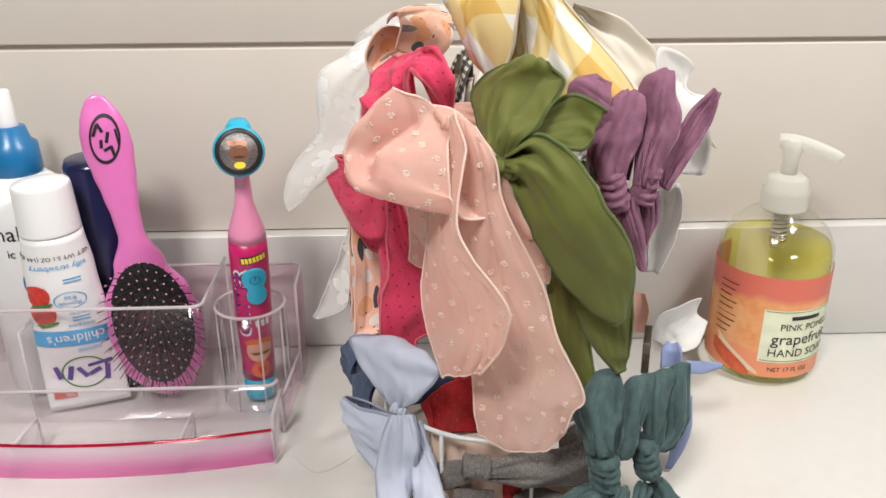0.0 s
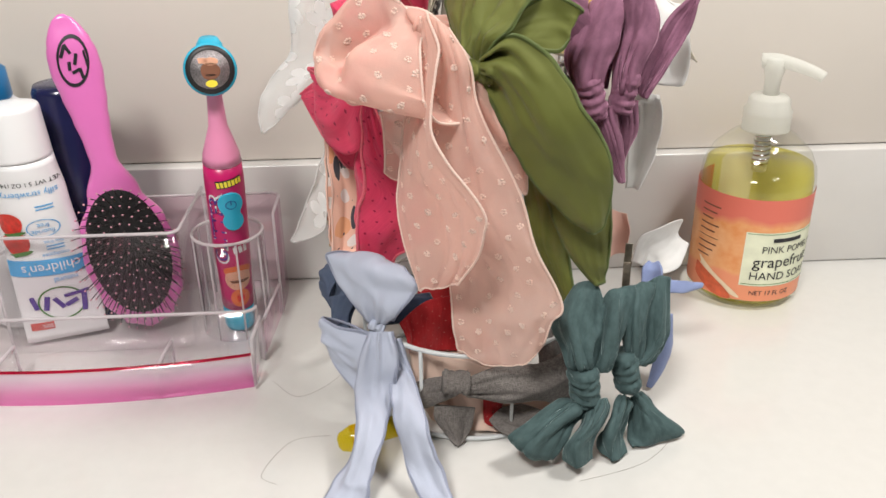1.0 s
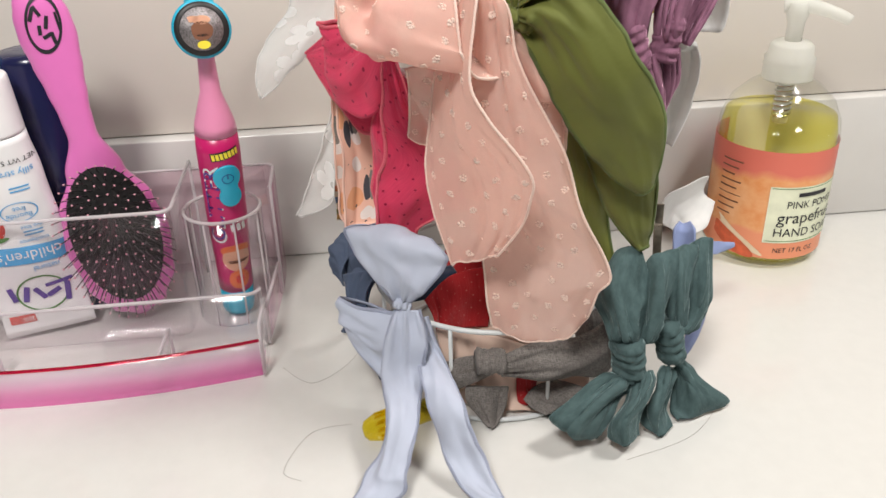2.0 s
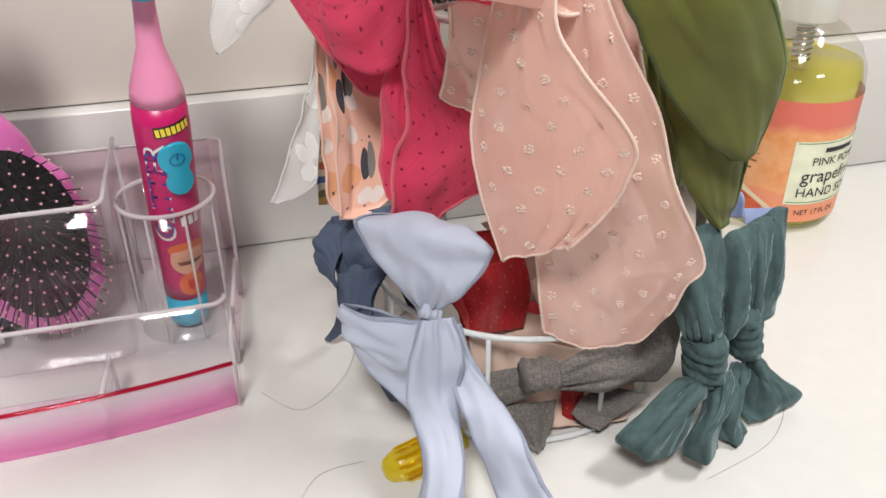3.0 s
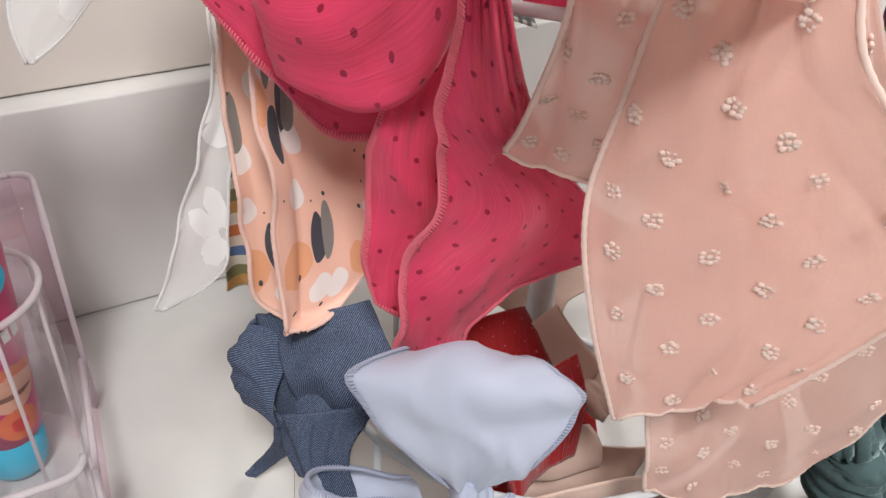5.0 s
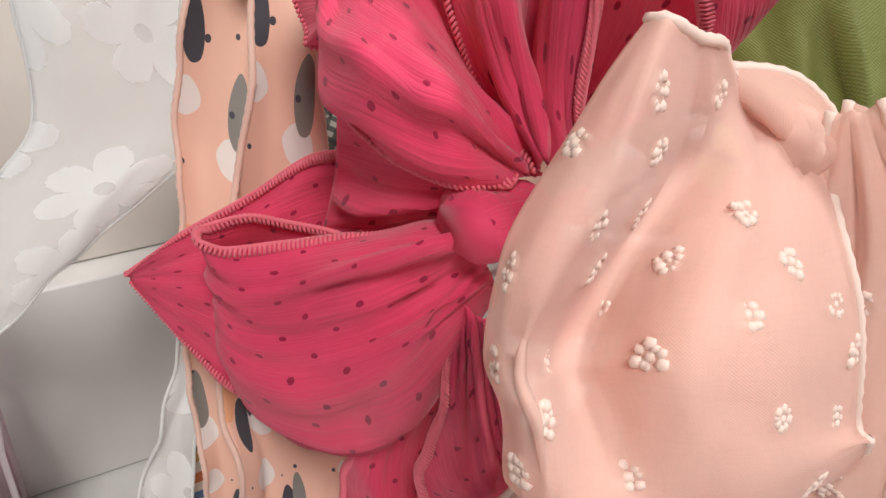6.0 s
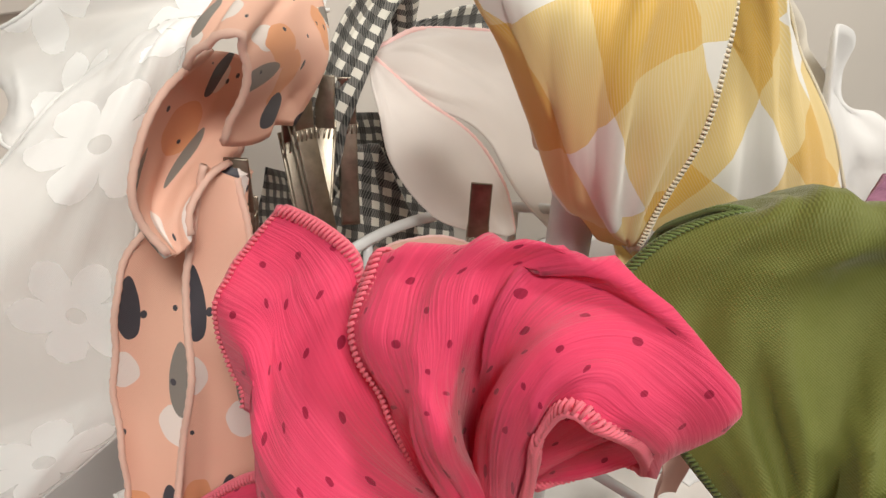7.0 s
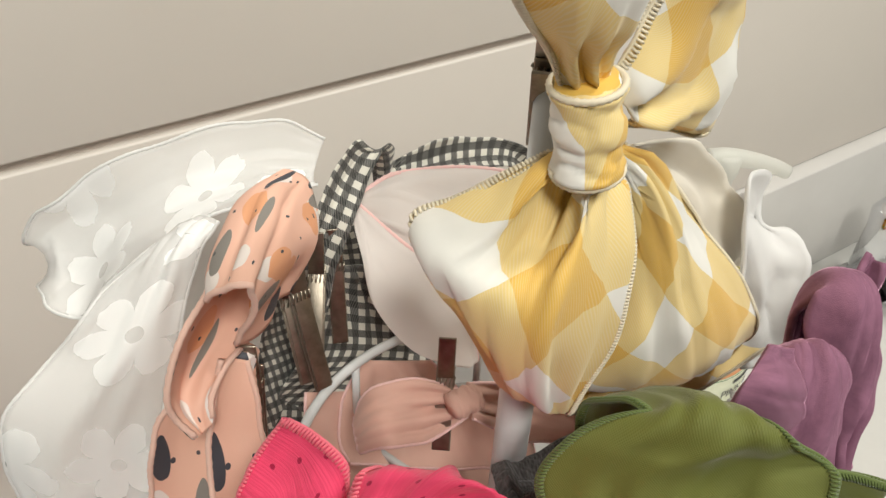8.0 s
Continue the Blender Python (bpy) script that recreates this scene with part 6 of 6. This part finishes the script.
ribbon("tail", [(58, 610, 78, 34, -39, 22), (53, 607, 64, 21, -50, 21), (55, 601, 46, 15, -37, 26), (62, 593, 28, 14, -33, 25), (69, 588, 12, 10, -27, 27)], DENIM, bow, None, bulge=0.003, pleat=0.002, thick=0.0012, end=False)

bow = thing("hair_bow", (0, 0, 0), "grey linen hair bow on the lower ring", "hair bow", "bows on the stand")
sheet("loop", [[(178, 572, 75), (186, 570, 77), (197, 575, 75)],
    [(181, 566, 62), (189, 562, 64), (203, 570, 54)],
    [(182, 560, 46), (192, 557, 44), (204, 568, 32)],
    [(184, 556, 24), (192, 555, 25), (201, 565, 25)]], GREY, bow, None, end=False, thick=0.0012, wrinkle=0.0013)
sheet("tail", [[(114, 553, 27), (126, 550, 27), (140, 553, 23)],
    [(114, 550, 18), (125, 546, 17), (138, 550, 13)],
    [(121, 547, 7), (127, 543, 6), (135, 547, 6)],
    [(126, 542, 3), (128, 540, 3), (131, 542, 3)]], GREY, bow, None, end=False, thick=0.0012, wrinkle=0.0013)
sheet("tail", [[(149, 552, 13), (157, 556, 19), (171, 560, 19)],
    [(154, 548, 9), (163, 549, 14), (183, 555, 18)],
    [(162, 545, 5), (171, 546, 9), (192, 551, 16)]], GREY, bow, None, end=False, thick=0.0012, wrinkle=0.0013)
ribbon("loop", [(133, 544, 45, 12, -62, -79), (156, 543, 47, 24, -51, -78), (181, 548, 44, 26, -55, -76), (202, 560, 43, 34, -82, -73), (206, 577, 53, 35, -79, -82), (193, 592, 34, 32, -124, -79)], GREY, bow, None, bulge=0.004, pleat=0.002, end=False, thick=0.0012)
ribbon("loop", [(128, 546, 45, 12, -116, -79), (115, 552, 38, 18, -107, -73), (105, 562, 28, 18, -93, -74), (108, 573, 22, 15, -89, -79)], GREY, bow, None, bulge=0.003, pleat=0.002, end=False, thick=0.0012)
wrap("knot", (0.1272, 0.5450, 0.0486), (1, 0, -0.1), 0.0088, 0.017, GREY, bow, hem=None, turns=2, squash=0.95)

bow = thing("hair_bow", (0, 0, 0), "teal velvet hair bow with a wound knot, tails near the counter", "hair bow", "bows on the stand")
sheet("loop", [[(199, 535, 61), (201, 529, 64), (206, 530, 62), (210, 534, 58)],
    [(192, 540, 73), (196, 531, 80), (204, 533, 78), (214, 540, 70)],
    [(186, 546, 87), (193, 539, 96), (207, 540, 92), (219, 546, 82)],
    [(194, 550, 97), (202, 553, 110), (212, 553, 111), (218, 550, 98)]], TEAL, bow, None, thick=0.002, wrinkle=0.0016, crimp=0.004)
sheet("loop", [[(211, 534, 59), (214, 529, 63), (219, 534, 59)],
    [(218, 542, 73), (219, 534, 84), (229, 545, 73)],
    [(220, 548, 86), (224, 543, 99), (236, 552, 95)],
    [(217, 556, 92), (225, 556, 104), (238, 558, 106)]], TEAL, bow, None, thick=0.002, wrinkle=0.0016, crimp=0.003)
sheet("tail", [[(194, 530, 44), (200, 523, 44), (207, 527, 36)],
    [(181, 527, 38), (187, 517, 39), (198, 524, 30)],
    [(166, 522, 32), (175, 511, 31), (193, 520, 22)],
    [(157, 520, 25), (168, 509, 21), (188, 517, 12)],
    [(160, 524, 17), (172, 514, 13), (186, 520, 6)]], TEAL, bow, None, thick=0.002, wrinkle=0.0016, crimp=0.005)
sheet("tail", [[(210, 530, 41), (214, 525, 46), (219, 530, 43)],
    [(205, 522, 27), (206, 513, 36), (216, 524, 30)],
    [(192, 516, 19), (196, 506, 27), (209, 517, 22)],
    [(190, 514, 10), (197, 504, 11), (209, 514, 10)]], TEAL, bow, None, thick=0.002, wrinkle=0.0016, crimp=0.004)
wrap("knot", (0.2050, 0.5320, 0.0525), (0.15, 0, -1), 0.0135, 0.025, TEAL, bow, hem=None, turns=4)

bow = thing("hair_bow", (0, 0, 0), "second teal velvet hair bow beside its twin", "hair bow", "bows on the stand")
sheet("loop", [[(233, 550, 53), (235, 544, 57), (243, 548, 53)],
    [(236, 552, 57), (238, 545, 67), (250, 556, 61)],
    [(232, 556, 73), (238, 549, 94), (252, 560, 86)],
    [(234, 562, 76), (242, 566, 100), (253, 566, 103)]], TEAL, bow, None, thick=0.002, wrinkle=0.0016, crimp=0.004)
sheet("loop", [[(240, 550, 51), (242, 546, 55), (249, 552, 50)],
    [(249, 558, 57), (252, 552, 64), (262, 560, 60)],
    [(252, 566, 80), (256, 559, 87), (266, 566, 73)],
    [(250, 570, 101), (258, 571, 105), (264, 570, 104)]], TEAL, bow, None, thick=0.002, wrinkle=0.0016, crimp=0.004)
sheet("tail", [[(238, 548, 27), (241, 544, 34), (247, 548, 34)],
    [(240, 545, 14), (246, 537, 26), (257, 545, 19)],
    [(239, 540, 3), (251, 533, 13), (274, 541, 8)],
    [(239, 531, 3), (252, 533, 3), (274, 540, 4)]], TEAL, bow, None, thick=0.002, wrinkle=0.0016, crimp=0.004)
sheet("tail", [[(231, 545, 33), (232, 539, 38), (238, 545, 31)],
    [(226, 538, 21), (227, 530, 30), (237, 540, 22)],
    [(218, 533, 14), (223, 523, 19), (237, 536, 10)],
    [(217, 529, 6), (223, 518, 3), (234, 526, 3)]], TEAL, bow, None, thick=0.002, wrinkle=0.0016, crimp=0.004)
wrap("knot", (0.2339, 0.5450, 0.0524), (0.25, 0, -1), 0.012, 0.025, TEAL, bow, hem=None, turns=4)

bow = thing("hair_bow", (0, 0, 0), "nude cotton hair bow inside the lower ring", "hair bow", "bows on the stand")
sheet("loop", [[(99, 566, 60), (118, 564, 58), (139, 565, 50), (162, 568, 39), (202, 580, 27)],
    [(101, 566, 42), (120, 562, 39), (139, 563, 31), (163, 566, 20), (200, 578, 7)],
    [(105, 565, 21), (122, 561, 19), (142, 561, 14), (163, 564, 6), (187, 560, 3)],
    [(112, 563, 6), (124, 560, 3), (141, 555, 3), (160, 552, 3), (179, 549, 3)]], NUDE, bow, None, end=False, wrinkle=0.002)
ribbon("loop", [(145, 585, 42, 15, -97, -48), (128, 585, 47, 17, -96, -54), (117, 587, 44, 10, -95, -60)], NUDE, bow, None, bulge=0.005, end=False)
ribbon("tail", [(143, 590, 44, 52, -24, -18), (142, 589, 32, 52, -21, -15), (129, 582, 19, 39, -24, -17), (124, 580, 13, 17, -37, 3)], NUDE, bow, None, bulge=0.004, end=False)
ribbon("loop", [(150, 650, 53, 46, -32, -36), (168, 655, 61, 33, -45, -29), (192, 660, 60, 37, -36, -25)], NUDE, bow, None, bulge=0.006, end=False)
ribbon("loop", [(111, 597, 39, 9, -54, -48), (114, 595, 50, 17, -38, -18), (119, 600, 51, 14, -47, -18)], GAUZE, bow, None, bulge=0.006, end=False)
wrap("knot", (0.1449, 0.5850, 0.0676), (1, 0, 0.2), 0.008, 0.014, NUDE, bow, hem=None)
ribbon("loop", [(130, 592, 114, 34, -39, -46), (152, 610, 107, 39, -48, -46), (189, 630, 87, 43, -35, -36)], NUDE, bow, None, bulge=0.006, end=False)
ribbon("tail", [(146, 600, 80, 30, -59, -38), (137, 605, 66, 33, -56, -43), (126, 610, 59, 27, -64, -34)], NUDE, bow, None, bulge=0.004, end=False)

bow = thing("hair_bow", (0, 0, 0), "red printed cotton hair bow inside the lower ring", "hair bow", "bows on the stand")
sheet("tail", [[(146, 560, 26), (152, 558, 28), (160, 560, 25)],
    [(146, 558, 15), (152, 556, 16), (158, 558, 14)],
    [(147, 557, 7), (152, 555, 6), (157, 557, 6)]], RED, bow, None, end=False, wrinkle=0.0012)
sheet("loop", [[(93, 575, 75), (111, 585, 85), (134, 590, 86)],
    [(97, 570, 68), (112, 578, 70), (136, 585, 69)],
    [(99, 568, 55), (110, 574, 53), (132, 580, 49)]], RED, bow, None, end=False, wrinkle=0.002)
ribbon("loop", [(127, 610, 50, 31, -95, -50), (144, 605, 39, 29, -104, -44), (155, 595, 36, 18, -102, -55)], RED, bow, None, bulge=0.004, end=False)
ribbon("tail", [(123, 620, 84, 22, 0, -5), (118, 605, 68, 33, -18, 5), (117, 598, 47, 25, -12, 2), (108, 585, 27, 4, 0, -6)], RED, bow, None, bulge=0.004, end=False)
ribbon("tail", [(164, 572, 3, 13, -23, 4), (157, 558, 3, 15, -12, 0)], RED, bow, None, bulge=0.002, end=False)

bow = thing("hair_bow", (0, 0, 0), "navy cotton hair bow inside the lower ring", "hair bow", "bows on the stand")
ribbon("loop", [(73, 595, 72, 19, -61, -52), (94, 595, 74, 19, -61, -52), (113, 605, 70, 18, -99, -55)], NAVY_CLOTH, bow, None, bulge=0.005, end=False)

bow = thing("hair_bow", (0, 0, 0), "olive cotton hair bow inside the stand", "hair bow", "bows on the stand")
ribbon("loop", [(146, 675, 52, 14, -85, -42), (162, 675, 58, 16, -84, -50), (184, 680, 62, 16, -100, -50)], OLIVE, bow, None, bulge=0.005, end=False)

bow = thing("hair_bow", (0, 0, 0), "thin white cotton hair bow on the back of the lower ring", "hair bow", "bows on the stand")
ribbon("loop", [(277, 665, 62, 19, -33, -21), (285, 665, 73, 34, -25, -46), (299, 670, 78, 33, -30, -53), (312, 680, 84, 22, 0, -72), (311, 692, 67, 21, -28, -59)], WHITE, bow, None, bulge=0.005, pleat=0.003, end=False)
ribbon("loop", [(252, 650, 80, 13, 0, 20), (253, 650, 101, 13, 0, -1), (252, 655, 114, 12, 0, -24)], BLUSH, bow, None, bulge=0.006, end=False)
clip(bow, (0.2544, 0.6300, 0.0885), (0.2518, 0.6200, 0.0660))

bow = thing("hair_bow", (0, 0, 0), "periwinkle cotton hair bow on the side of the lower ring", "hair bow", "bows on the stand")
ribbon("loop", [(271, 622, 69, 14, -22, 11), (271, 625, 81, 13, -28, 4), (274, 633, 85, 8, -38, 9)], PERI, bow, None, bulge=0.006, end=False, thick=0.0015)
ribbon("tail", [(284, 628, 66, 9, -99, -55), (300, 633, 62, 9, -121, -47), (315, 639, 60, 3, -122, -42)], PERI, bow, None, bulge=0.002, end=False)
ribbon("tail", [(278, 610, 54, 11, 0, -2), (279, 605, 31, 13, 0, -23), (275, 600, 16, 12, 0, 21), (268, 595, 3, 4, 0, -15)], PERI, bow, None, bulge=0.005, end=False, thick=0.0015)
